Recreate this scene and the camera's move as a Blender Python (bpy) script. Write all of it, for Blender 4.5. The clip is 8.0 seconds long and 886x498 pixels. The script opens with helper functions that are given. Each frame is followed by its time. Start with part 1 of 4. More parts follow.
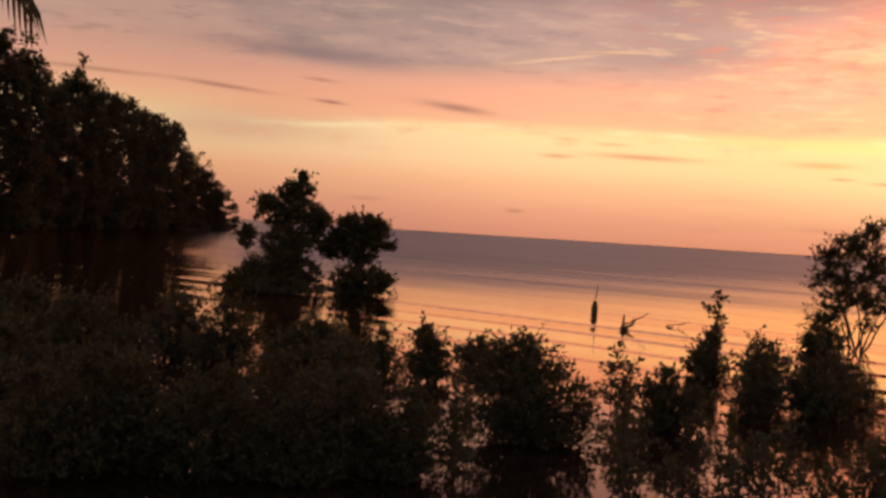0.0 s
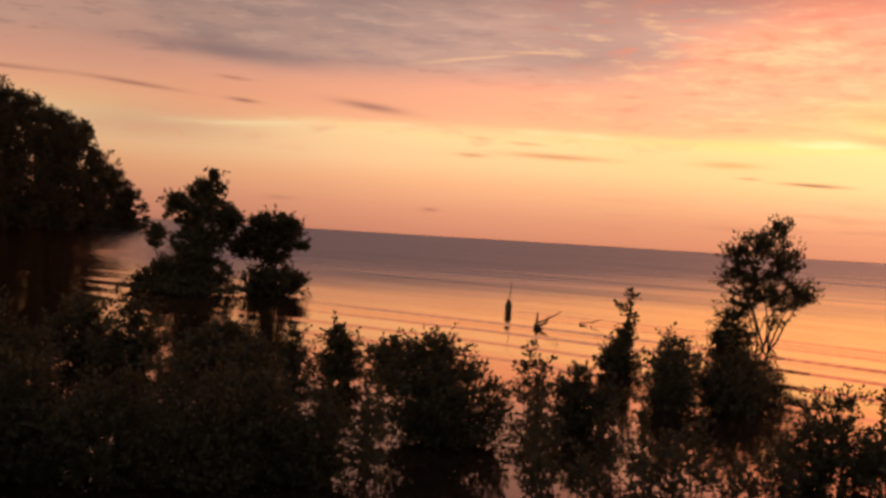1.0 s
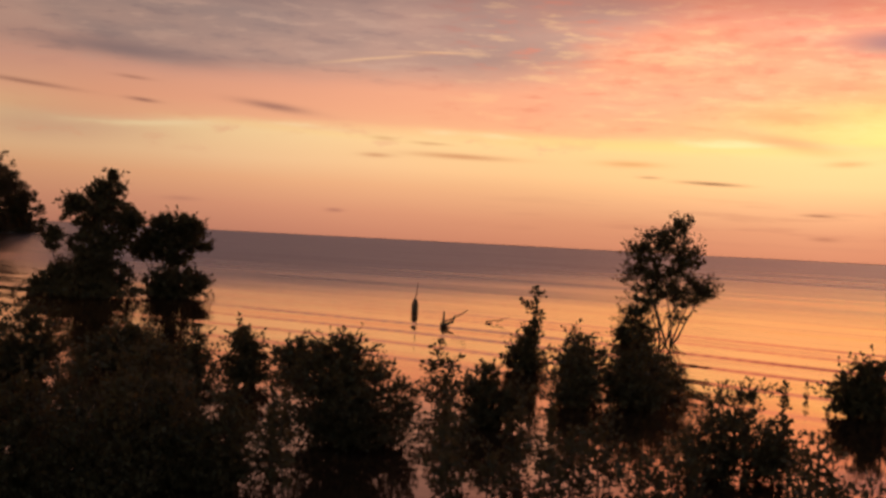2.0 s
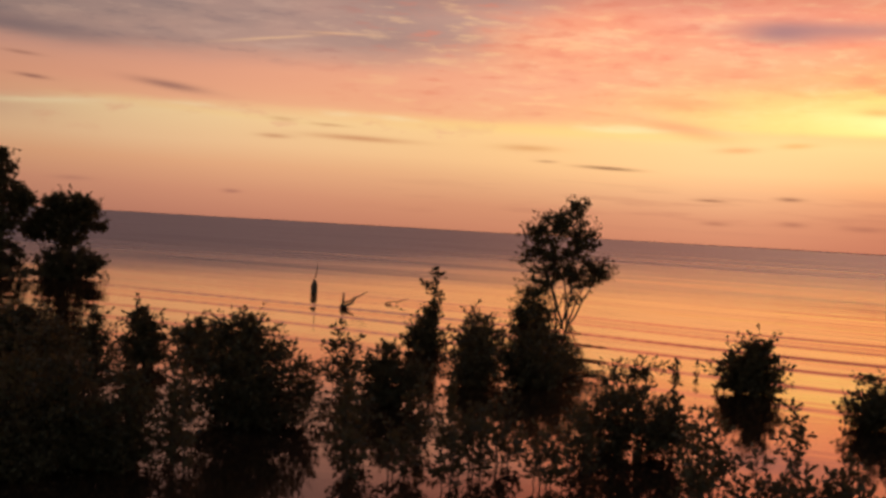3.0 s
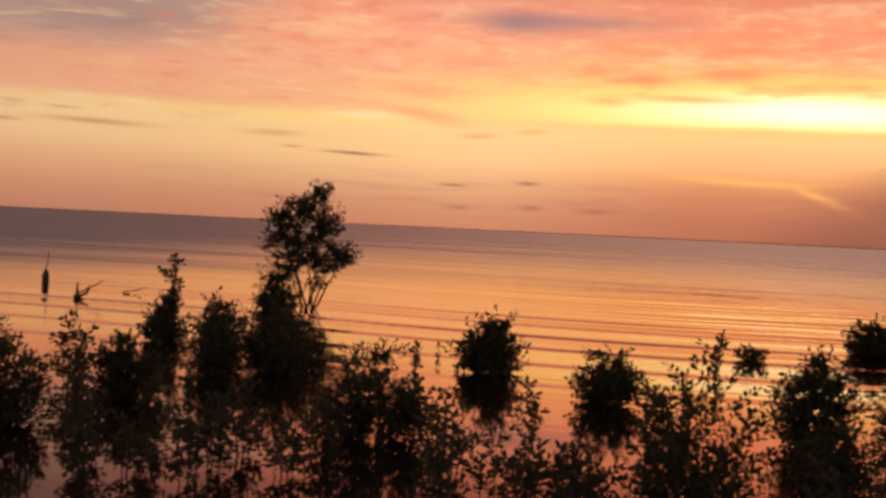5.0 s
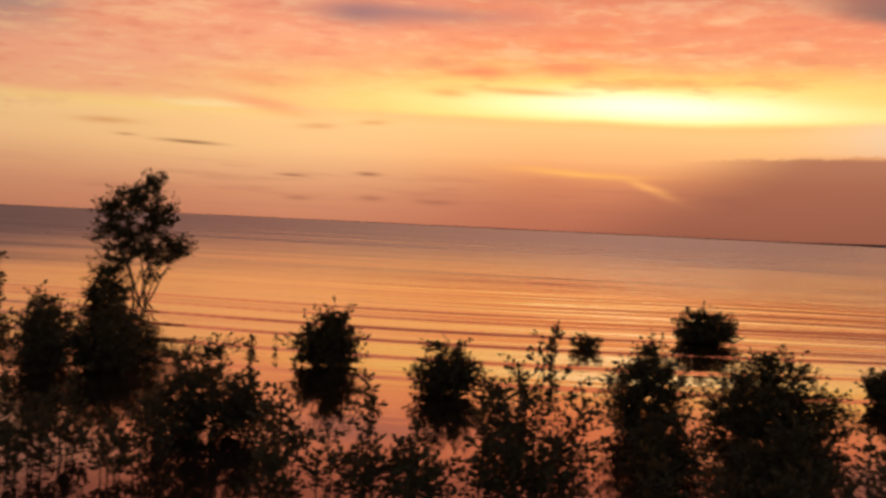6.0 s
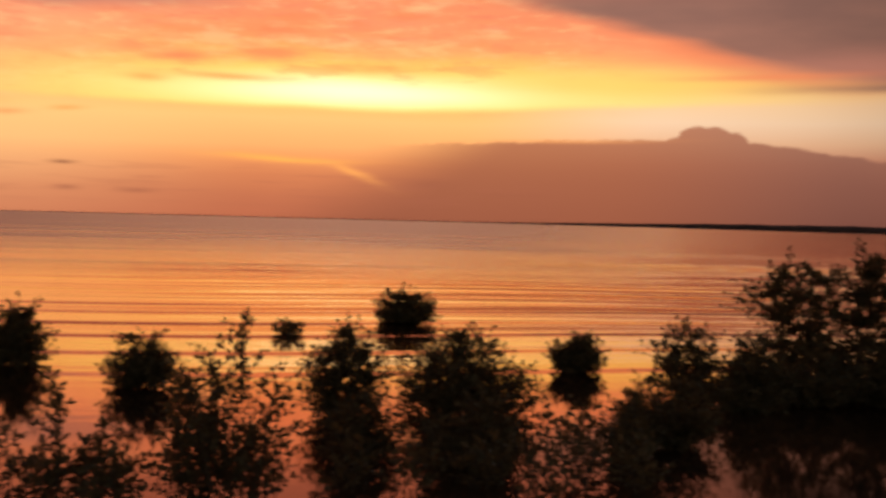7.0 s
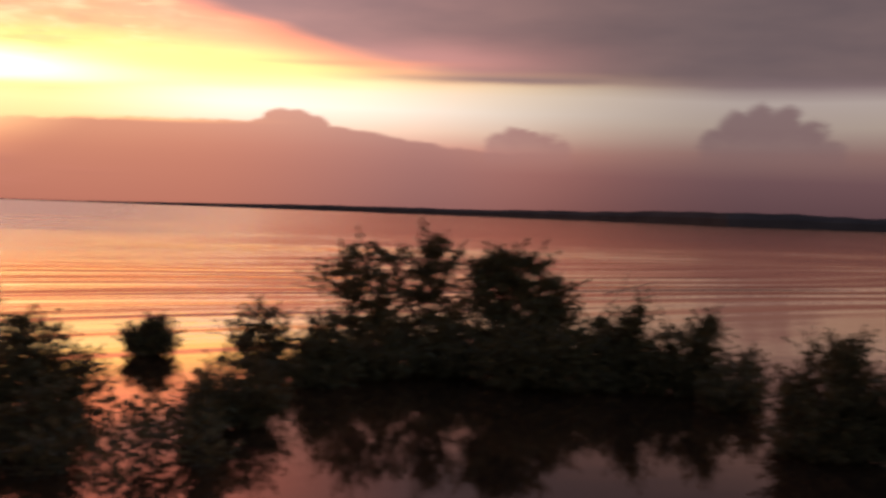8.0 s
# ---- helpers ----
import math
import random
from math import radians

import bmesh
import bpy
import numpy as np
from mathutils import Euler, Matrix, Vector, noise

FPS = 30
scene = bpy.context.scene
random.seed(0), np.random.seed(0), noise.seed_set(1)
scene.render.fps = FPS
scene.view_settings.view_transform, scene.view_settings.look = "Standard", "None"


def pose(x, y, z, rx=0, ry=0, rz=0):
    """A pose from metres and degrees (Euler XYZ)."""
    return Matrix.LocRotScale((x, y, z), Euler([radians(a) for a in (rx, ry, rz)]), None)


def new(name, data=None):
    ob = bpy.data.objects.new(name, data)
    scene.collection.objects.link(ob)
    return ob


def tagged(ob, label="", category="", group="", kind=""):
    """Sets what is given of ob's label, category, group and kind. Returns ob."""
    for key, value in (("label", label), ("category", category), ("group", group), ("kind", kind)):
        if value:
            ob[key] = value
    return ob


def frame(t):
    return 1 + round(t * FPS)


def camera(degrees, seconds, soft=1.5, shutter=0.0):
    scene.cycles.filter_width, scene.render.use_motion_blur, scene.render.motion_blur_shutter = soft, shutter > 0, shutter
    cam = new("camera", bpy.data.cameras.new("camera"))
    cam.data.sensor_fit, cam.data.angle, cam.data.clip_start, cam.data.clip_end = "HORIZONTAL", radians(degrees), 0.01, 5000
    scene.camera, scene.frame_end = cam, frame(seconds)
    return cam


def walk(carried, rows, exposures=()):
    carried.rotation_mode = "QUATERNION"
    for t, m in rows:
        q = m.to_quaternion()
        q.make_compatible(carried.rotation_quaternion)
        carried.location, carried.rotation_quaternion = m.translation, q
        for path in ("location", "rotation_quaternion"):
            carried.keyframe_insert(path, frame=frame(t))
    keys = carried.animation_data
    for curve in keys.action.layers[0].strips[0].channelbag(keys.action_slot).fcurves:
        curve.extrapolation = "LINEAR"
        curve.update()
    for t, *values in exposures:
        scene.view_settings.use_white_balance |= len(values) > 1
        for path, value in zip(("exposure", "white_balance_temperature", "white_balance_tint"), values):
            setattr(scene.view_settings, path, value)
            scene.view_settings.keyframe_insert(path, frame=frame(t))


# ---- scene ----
cam = camera(41.75, 8.0, soft=3.0, shutter=0.25)
PATH = [
    (0.0, pose(-0.182, -0.251, 3.519, 89.142, -3.681, 0.000)),
    (0.5, pose(-0.178, -0.098, 3.520, 89.300, -3.257, -1.459)),
    (1.0, pose(-0.116, 0.020, 3.516, 89.357, -3.523, -4.199)),
    (1.5, pose(-0.109, 0.161, 3.505, 89.308, -3.348, -6.443)),
    (1.7, pose(-0.097, 0.170, 3.509, 89.725, -3.168, -7.595)),
    (2.8, pose(-0.227, -0.046, 3.466, 88.954, -3.227, -12.304)),
    (3.0, pose(-0.210, -0.063, 3.470, 89.015, -3.341, -13.869)),
    (3.5, pose(-0.189, -0.062, 3.484, 88.812, -3.234, -16.560)),
    (4.0, pose(-0.157, -0.021, 3.488, 88.978, -2.947, -18.660)),
    (4.5, pose(-0.120, -0.010, 3.497, 89.204, -2.136, -22.161)),
    (4.7, pose(-0.113, -0.005, 3.475, 89.032, -2.444, -23.916)),
    (5.8, pose(0.114, 0.199, 3.520, 88.966, -2.839, -32.191)),
    (6.0, pose(0.119, 0.223, 3.500, 88.826, -2.788, -34.190)),
    (6.5, pose(0.120, 0.115, 3.513, 89.001, -1.835, -42.017)),
    (6.6, pose(0.157, 0.110, 3.512, 88.924, -1.765, -42.030)),
    (6.7, pose(0.194, 0.105, 3.510, 88.848, -1.695, -43.541)),
    (6.8, pose(0.231, 0.100, 3.509, 88.771, -1.625, -44.835)),
    (6.9, pose(0.268, 0.095, 3.507, 88.695, -1.555, -46.493)),
    (7.0, pose(0.305, 0.090, 3.506, 88.619, -1.485, -48.579)),
    (7.1, pose(0.304, 0.049, 3.506, 88.518, -1.490, -51.085)),
    (7.2, pose(0.303, 0.008, 3.505, 88.416, -1.495, -52.702)),
    (7.3, pose(0.301, -0.034, 3.505, 88.315, -1.501, -54.255)),
    (7.4, pose(0.300, -0.075, 3.504, 88.213, -1.506, -55.061)),
    (7.5, pose(0.299, -0.116, 3.504, 88.112, -1.511, -55.836)),
    (7.6, pose(0.319, -0.112, 3.504, 88.079, -1.606, -57.253)),
    (7.7, pose(0.339, -0.108, 3.504, 88.107, -1.350, -58.791)),
    (7.8, pose(0.358, -0.104, 3.503, 88.150, -1.200, -61.540)),
    (7.9, pose(0.378, -0.100, 3.503, 88.190, -1.600, -64.875)),
    (8.0, pose(0.398, -0.096, 3.503, 88.249, -1.984, -68.883)),
]
EXPOSURES = [(0.0, 0.30, 6700, 13), (1.0, 0.20, 7050, 17), (1.5, 0.12, 6950, 15), (3.0, -0.11, 6550, 14), (3.5, -0.15, 6500, 11), (4.7, -0.17, 6550, 12),
             (6.0, -0.31, 6850, 15), (6.5, -0.33, 7300, 24), (7.0, -0.28, 8150, 22), (7.2, -0.30, 7550, 18), (7.5, -0.06, 6450, 11), (8.0, 0.42, 5900, 13)]
walk(cam, PATH, EXPOSURES)


# ---- small tools ----
def srgb(r, g, b):
    """A colour as the eye names it, 0 to 255, as linear light."""
    out = []
    for c in (r, g, b):
        c = c / 255
        out.append(c / 12.92 if c <= 0.04045 else ((c + 0.055) / 1.055) ** 2.4)
    return (*out, 1.0)


class Wire:
    """A value in a node tree that can be reckoned with."""
    tree = None

    def __init__(self, socket):
        self.socket = socket

    def __add__(self, o): return calc("ADD", self, o)
    def __radd__(self, o): return calc("ADD", o, self)
    def __sub__(self, o): return calc("SUBTRACT", self, o)
    def __rsub__(self, o): return calc("SUBTRACT", o, self)
    def __mul__(self, o): return calc("MULTIPLY", self, o)
    def __rmul__(self, o): return calc("MULTIPLY", o, self)
    def __truediv__(self, o): return calc("DIVIDE", self, o)


def feed(socket, value):
    if isinstance(value, Wire):
        Wire.tree.links.new(value.socket, socket)
    else:
        socket.default_value = value


def calc(op, *args):
    n = Wire.tree.nodes.new("ShaderNodeMath")
    n.operation = op
    for i, a in enumerate(args):
        feed(n.inputs[i], a)
    return Wire(n.outputs[0])


def step(a, b, x, lo=0.0, hi=1.0):
    n = Wire.tree.nodes.new("ShaderNodeMapRange")
    n.interpolation_type = "SMOOTHSTEP"
    for i, v in enumerate((x, a, b, lo, hi)):
        feed(n.inputs[i], v)
    return Wire(n.outputs[0])


def blend(fac, a, b):
    n = Wire.tree.nodes.new("ShaderNodeMix")
    n.data_type = "RGBA"
    feed(n.inputs[0], fac)
    feed(n.inputs[6], a)
    feed(n.inputs[7], b)
    return Wire(n.outputs[2])


def ramp(x, stops):
    n = Wire.tree.nodes.new("ShaderNodeValToRGB")
    e = n.color_ramp.elements
    while len(e) < len(stops):
        e.new(0.5)
    for el, (p, c) in zip(e, stops):
        el.position, el.color = p, c
    feed(n.inputs[0], x)
    return Wire(n.outputs[0])


def vec(x, y, z=0.0):
    n = Wire.tree.nodes.new("ShaderNodeCombineXYZ")
    for i, v in enumerate((x, y, z)):
        feed(n.inputs[i], v)
    return Wire(n.outputs[0])


def grain(v, scale, detail=4.0, rough=0.55):
    n = Wire.tree.nodes.new("ShaderNodeTexNoise")
    feed(n.inputs["Vector"], v)
    n.inputs["Scale"].default_value = scale
    n.inputs["Detail"].default_value = detail
    n.inputs["Roughness"].default_value = rough
    return Wire(n.outputs["Fac"])


def puff(u, e, u0, e0, su, se, tilt=0.0):
    """A soft long cloud round (u0, e0), in degrees of bearing and height."""
    du, de = u - u0, e - e0
    if tilt:
        de = de - du * tilt
    a, b = du / su, de / se
    return calc("EXPONENT", (a * a + b * b) * -1.0)


# ---- sky ----
world = bpy.data.worlds.new("evening_sky")
scene.world = world
world.use_nodes = True
Wire.tree = world.node_tree
Wire.tree.nodes.clear()
coord = Wire.tree.nodes.new("ShaderNodeTexCoord")
split = Wire.tree.nodes.new("ShaderNodeSeparateXYZ")
Wire.tree.links.new(coord.outputs["Generated"], split.inputs[0])
dx, dy, dz = (Wire(split.outputs[i]) for i in range(3))
U = calc("ARCTAN2", dx, dy) * 57.2958            # bearing, right of the first view
EL = calc("ARCSINE", dz) * 57.2958               # height over the horizon

flow = vec(U * 0.10, EL * 0.55)
wob_a = grain(flow, 1.0, 5.0) - 0.5
wob_b = grain(vec(U * 0.10 + 40.0, EL * 0.5), 1.3, 5.0, 0.6) - 0.5
fine = grain(vec(U * 0.16 + 7.0, EL * 1.1), 1.6, 6.0, 0.62)
u = U + wob_b * 3.0
e = EL + wob_a * 0.9
es = EL + wob_a * 0.35
us = U + wob_b * 1.0

def bands(stops):
    """The sky's colours from the horizon up, by degrees of height."""
    return ramp(es / 14.0, [(h / 14.0, srgb(*c)) for h, c in stops])


left = bands([(0, (206, 138, 112)), (1.3, (226, 158, 124)), (2.6, (244, 182, 136)), (3.6, (252, 206, 156)), (4.9, (254, 218, 164)),
              (5.4, (251, 200, 150)), (6.2, (246, 184, 146)), (7.5, (228, 170, 146)), (9.0, (206, 164, 146)), (14, (190, 156, 144))])
mid = bands([(0, (202, 132, 100)), (1.2, (214, 148, 110)), (2.3, (232, 174, 126)), (3.4, (249, 198, 138)), (4.8, (254, 207, 142)),
             (5.3, (253, 198, 136)), (6.2, (253, 188, 128)), (7.5, (252, 178, 130)), (9.5, (251, 170, 132)), (11.5, (240, 160, 130)), (14, (222, 148, 126))])
sunward = bands([(0, (184, 110, 84)), (1.0, (192, 118, 88)), (2.0, (208, 132, 94)), (2.7, (228, 152, 102)), (3.5, (250, 182, 120)), (4.8, (253, 202, 134)),
                 (5.4, (253, 200, 126)), (7.0, (254, 190, 112)), (9.0, (250, 158, 112)), (12, (238, 146, 114)), (14, (228, 140, 112))])
right = bands([(0, (158, 96, 80)), (2.0, (178, 112, 94)), (3.0, (202, 138, 114)), (4.0, (228, 188, 156)), (5.0, (238, 214, 186)),
               (6.2, (244, 214, 170)), (6.8, (250, 196, 132)), (8.0, (248, 164, 120)), (10, (238, 148, 118)), (14, (150, 118, 114))])
east = bands([(0, (88, 62, 62)), (2.0, (108, 78, 76)), (3.3, (135, 102, 92)), (4.6, (166, 146, 128)), (5.8, (172, 154, 140)),
              (6.6, (128, 106, 102)), (8.0, (106, 90, 90)), (14, (98, 84, 84))])
sky = blend(step(-6.0, 22.0, us), left, mid)
sky = blend(step(26.0, 40.0, us), sky, sunward)
sky = blend(step(49.0, 60.0, us), sky, right)
sky = blend(step(64.0, 84.0, us), sky, east)
ub, eb = U + (fine - 0.5) * 0.7, EL + wob_a * 0.12

# grey cloud sheet high over the bay, and its lit rim
sheet = step(7.0, 8.6, e - step(-4.0, -16.0, u) * 3.0) * step(17.0, 11.0, u + (EL - 8.0) * 1.4 * -1.0)
soft_grain = grain(vec(U * 0.11 + 3.0, EL * 0.42), 1.5, 5.0, 0.5)
sky = blend(sheet * 0.8, sky, ramp(soft_grain, [(0.3, srgb(152, 134, 130)), (0.7, srgb(190, 156, 142))]))
mauve = puff(u, e, -10.0, 4.6, 5.0, 0.9)
sky = blend(mauve * 0.55, sky, srgb(212, 158, 136))
# salmon fields
fields = grain(vec(U * 0.085 + 7.0, EL * 0.5), 1.5, 5.0, 0.5)
salmon = step(0.40, 0.66, fields) * step(5.4, 7.2, e) * step(10.0, 18.0, u) * step(58.0, 46.0, u)
sky = blend(salmon * 0.7, sky, srgb(246, 160, 122))
mottle = grain(vec(U * 0.17 + 21.0, EL * 0.52), 1.7, 6.0, 0.6)
over = step(4.9, 6.4, e) * step(6.0, 16.0, u) * step(60.0, 50.0, u) * (1.0 - sheet)
sky = blend(step(0.50, 0.68, mottle) * over * 0.55, sky, srgb(255, 200, 152))
sky = blend(step(0.48, 0.32, mottle) * over * 0.55, sky, srgb(236, 142, 112))
pale = step(6.6, 5.2, e) * step(3.4, 4.4, e) * step(0.46, 0.34, mottle) * step(26.0, 12.0, u)
sky = blend(pale * 0.5, sky, srgb(238, 176, 138))
rose = puff(u, e, 17.0, 7.0, 8.0, 1.2)
sky = blend(rose * 0.6, sky, srgb(252, 176, 144))
# ragged underside of the salmon cloud, with a lit rim
under = EL + wob_a * 0.55 + (fine - 0.5) * 0.5 - 5.3 + step(2.0, -9.0, U) * 0.5
cover = step(-13.0, -7.0, U) * step(30.0, 22.0, U)
sky = blend(step(0.0, 0.45, under) * step(3.4, 1.2, under) * cover * 0.5, sky, srgb(246, 168, 134))
rim = calc("EXPONENT", (under * under) * -55.0) * step(0.40, 0.62, soft_grain) * cover
sky = blend(rim * 0.75, sky, srgb(255, 226, 176))
# wind-drawn wisps in the lit cloud
wisps = grain(vec(U * 0.28 + EL * 0.10 + 11.0, EL * 1.5 - U * 0.03), 1.4, 7.0, 0.62)
lit_part = step(5.2, 6.4, e) * step(4.0, 14.0, u) * step(62.0, 54.0, u)
sky = blend(step(0.52, 0.66, wisps) * lit_part * 0.40, sky, srgb(255, 206, 150))
sky = blend(step(0.47, 0.33, wisps) * lit_part * 0.50, sky, srgb(232, 136, 108))
grey_part = step(7.0, 8.4, e) * step(14.0, 4.0, u)
sky = blend(step(0.52, 0.64, wisps) * grey_part * 0.35, sky, srgb(214, 176, 156))
sky = blend(step(0.47, 0.35, wisps) * grey_part * 0.35, sky, srgb(140, 120, 120))
# the glow where the sun stands behind the cloud
band = step(5.15, 5.6, es + step(46.0, 64.0, U) * -0.55)
glow = puff(us, e, 44.0, 6.1, 16.0, 1.5) * band
sky = blend(glow * 1.0, sky, srgb(255, 232, 112))
core = puff(us, e, 45.0, 6.1, 11.0, 0.85) * band
sky = blend(core, sky, (1.12, 0.98, 0.42, 1.0))
heart = puff(us, es, 44.5, 6.2, 6.5, 0.6) * band
sky = blend(heart, sky, (1.4, 1.3, 0.86, 1.0))
sky = blend(puff(us, es, 57.5, 6.75, 8.0, 0.75) * step(5.2, 6.0, es - (U - 57.0) * 0.02) * 0.85, sky, srgb(255, 216, 122))
# lumps of orange cloud over the glow
lumps = step(0.50, 0.64, grain(vec(U * 0.22, EL * 1.15), 1.25, 5.0)) * step(6.3, 7.0, EL) * step(30.0, 36.0, U) * step(56.0, 48.0, U)
sky = blend(lumps * 0.4, sky, srgb(246, 146, 96))
# dark bars and small clouds
BARS_LEE = [
    (-7.0, 8.25, 4.6, 0.42, -0.05, 0.85, (146, 124, 122)), (-11.2, 6.35, 2.0, 0.1, -0.08, 0.7, (160, 112, 96)),
    (-17.2, 6.6, 2.8, 0.1, -0.02, 0.6, (166, 118, 100)), (-5.9, 5.95, 0.7, 0.09, -0.06, 0.8, (158, 110, 96)),
    (-6.4, 7.0, 0.8, 0.08, -0.06, 0.6, (170, 120, 102)), (0.3, 6.1, 1.7, 0.18, -0.1, 0.8, (164, 118, 104)),
    (3.4, 1.25, 0.4, 0.09, 0.0, 0.6, (164, 108, 94)), (-4.0, 1.4, 0.8, 0.1, 0.0, 0.4, (176, 120, 104)),
]
BARS_BAY = [
    (5.6, 4.9, 0.6, 0.09, -0.04, 0.7, (198, 138, 100)), (7.9, 4.75, 0.9, 0.07, -0.02, 0.7, (196, 136, 98)),
    (5.4, 4.05, 0.8, 0.1, 0.0, 0.7, (204, 144, 104)), (9.6, 4.2, 2.4, 0.13, -0.01, 0.75, (206, 142, 98)),
    (17.8, 4.2, 1.4, 0.15, 0.0, 0.6, (214, 150, 92)), (21.8, 3.42, 1.3, 0.08, -0.02, 0.9, (140, 98, 70)),
    (18.8, 3.6, 0.5, 0.06, 0.0, 0.6, (170, 122, 88)), (25.6, 5.3, 1.8, 0.3, -0.14, 0.75, (250, 158, 112)),
    (25.0, 6.7, 2.6, 0.28, -0.03, 0.6, (250, 160, 112)), (25.2, 5.5, 2.0, 0.2, -0.1, 0.5, (250, 166, 118)),
]
BARS_SUNWARD = [
    (26.7, 2.1, 0.7, 0.07, -0.01, 0.8, (150, 100, 76)), (30.4, 2.32, 0.6, 0.09, 0.0, 0.8, (144, 96, 74)),
    (27.0, 1.0, 0.6, 0.1, 0.0, 0.5, (150, 94, 74)), (30.6, 1.15, 0.6, 0.12, 0.0, 0.5, (146, 92, 74)),
    (33.8, 1.1, 0.9, 0.12, 0.0, 0.5, (150, 94, 76)), (27.8, 4.55, 0.9, 0.14, 0.06, 0.6, (226, 156, 100)),
    (30.5, 4.85, 0.8, 0.12, 0.06, 0.6, (224, 160, 92)), (27.5, 8.2, 2.4, 0.3, 0.0, 0.6, (250, 156, 116)),
    (30.4, 9.9, 3.0, 0.5, 0.0, 0.5, (214, 134, 112)), (32.0, 10.2, 5.0, 0.42, 0.0, 0.85, (180, 130, 122)),
    (29.6, 10.1, 1.6, 0.5, 0.0, 0.75, (160, 122, 122)),
]
BARS_GLOW = [
    (35.8, 7.6, 1.4, 0.26, 0.0, 0.8, (250, 142, 100)), (40.1, 9.0, 1.4, 0.25, 0.0, 0.8, (248, 140, 98)),
    (39.7, 7.9, 1.6, 0.3, 0.03, 0.75, (250, 148, 104)), (37.9, 6.7, 2.6, 0.18, -0.02, 0.75, (246, 166, 96)),
    (34.1, 6.5, 1.0, 0.22, 0.0, 0.7, (244, 168, 96)), (45.0, 7.3, 2.2, 0.25, 0.02, 0.6, (250, 170, 100)),
    (48.0, 1.75, 0.9, 0.22, 0.0, 0.45, (142, 86, 70)), (52.0, 1.35, 1.6, 0.1, 0.0, 0.4, (140, 86, 70)),
]
for u0, e0, su, se, tilt, k, colour in BARS_LEE + BARS_BAY + BARS_SUNWARD + BARS_GLOW:
    sky = blend(puff(ub, eb, u0, e0, su, se, tilt) * k, sky, srgb(*colour))
# thin lit rims
for u0, e0, su, se, tilt, k, colour in (
        (5.0, 8.72, 2.2, 0.07, 0.14, 0.7, (238, 192, 150)), (8.4, 9.18, 1.6, 0.06, 0.02, 0.7, (240, 190, 146)),
        (3.0, 4.98, 6.0, 0.16, -0.05, 0.5, (255, 216, 152)), (20.0, 5.1, 9.0, 0.30, 0.0, 0.4, (255, 226, 130))):
    sky = blend(puff(ub, eb, u0, e0, su, se, tilt) * k, sky, srgb(*colour))

# the grey deck over the far coast, lit rose along its edge
edge = 10.4 - step(50.0, 71.0, us) * 3.95
deck = step(-0.15, 0.75, e - edge) * step(49.0, 55.0, U)
sky = blend(puff(us, e - edge, 62.0, 0.15, 7.0, 0.75) * 0.8, sky, srgb(240, 140, 102))
deck_near = ramp(soft_grain, [(0.3, srgb(132, 104, 99)), (0.7, srgb(154, 116, 107))])
deck_far = ramp(soft_grain, [(0.3, srgb(104, 87, 85)), (0.7, srgb(118, 97, 92))])
sky = blend(deck * 0.95, sky, blend(step(58.0, 84.0, us), deck_near, deck_far))
sky = blend(puff(us, e, 69.0, 7.5, 5.5, 0.9) * 0.6, sky, srgb(206, 140, 126))
sky = blend(puff(us, es, 64.0, 7.15, 4.0, 0.16, 0.02) * 0.7, sky, srgb(244, 150, 108))
sky = blend(puff(us, es, 72.0, 6.6, 6.5, 0.22, 0.01) * 0.8, sky, srgb(126, 102, 100))

# cloud banks low over the far coast
lobe = grain(vec(U * 0.5, EL * 0.9), 1.6, 6.0, 0.68) - 0.5
bank_top = 3.62 + step(43.0, 58.0, U) * 0.52 - step(62.0, 71.5, U) * 1.05
for u0, e0, rad in ((59.9, 4.15, 0.75), (60.7, 4.55, 0.85), (61.6, 4.6, 0.8), (62.5, 4.35, 0.7), (58.6, 4.0, 0.6), (64.6, 3.75, 0.6), (67.2, 3.35, 0.6)):
    a = (U - u0) / rad
    bank_top = calc("MAXIMUM", bank_top, e0 - 0.4 + calc("SQRT", calc("MAXIMUM", 1.0 - a * a, 0.0)) * rad * 0.8 - calc("MAXIMUM", a * a - 1.0, 0.0) * 3.0)
bank = step(0.10, -0.10, EL + lobe * 0.55 - bank_top) * step(42.0, 50.0, us - (EL - 2.2) * 1.6)
bank_tint = ramp(EL / 5.0, [(0.0, srgb(150, 92, 72)), (0.5, srgb(160, 101, 78)), (1.0, srgb(180, 118, 90))])
bank_far = ramp(EL / 5.0, [(0.0, srgb(125, 84, 77)), (0.5, srgb(144, 100, 90)), (1.0, srgb(166, 120, 106))])
sky = blend(bank * step(77.0, 67.0, U) * 0.9, sky, blend(step(56.0, 70.0, U), bank_tint, bank_far))
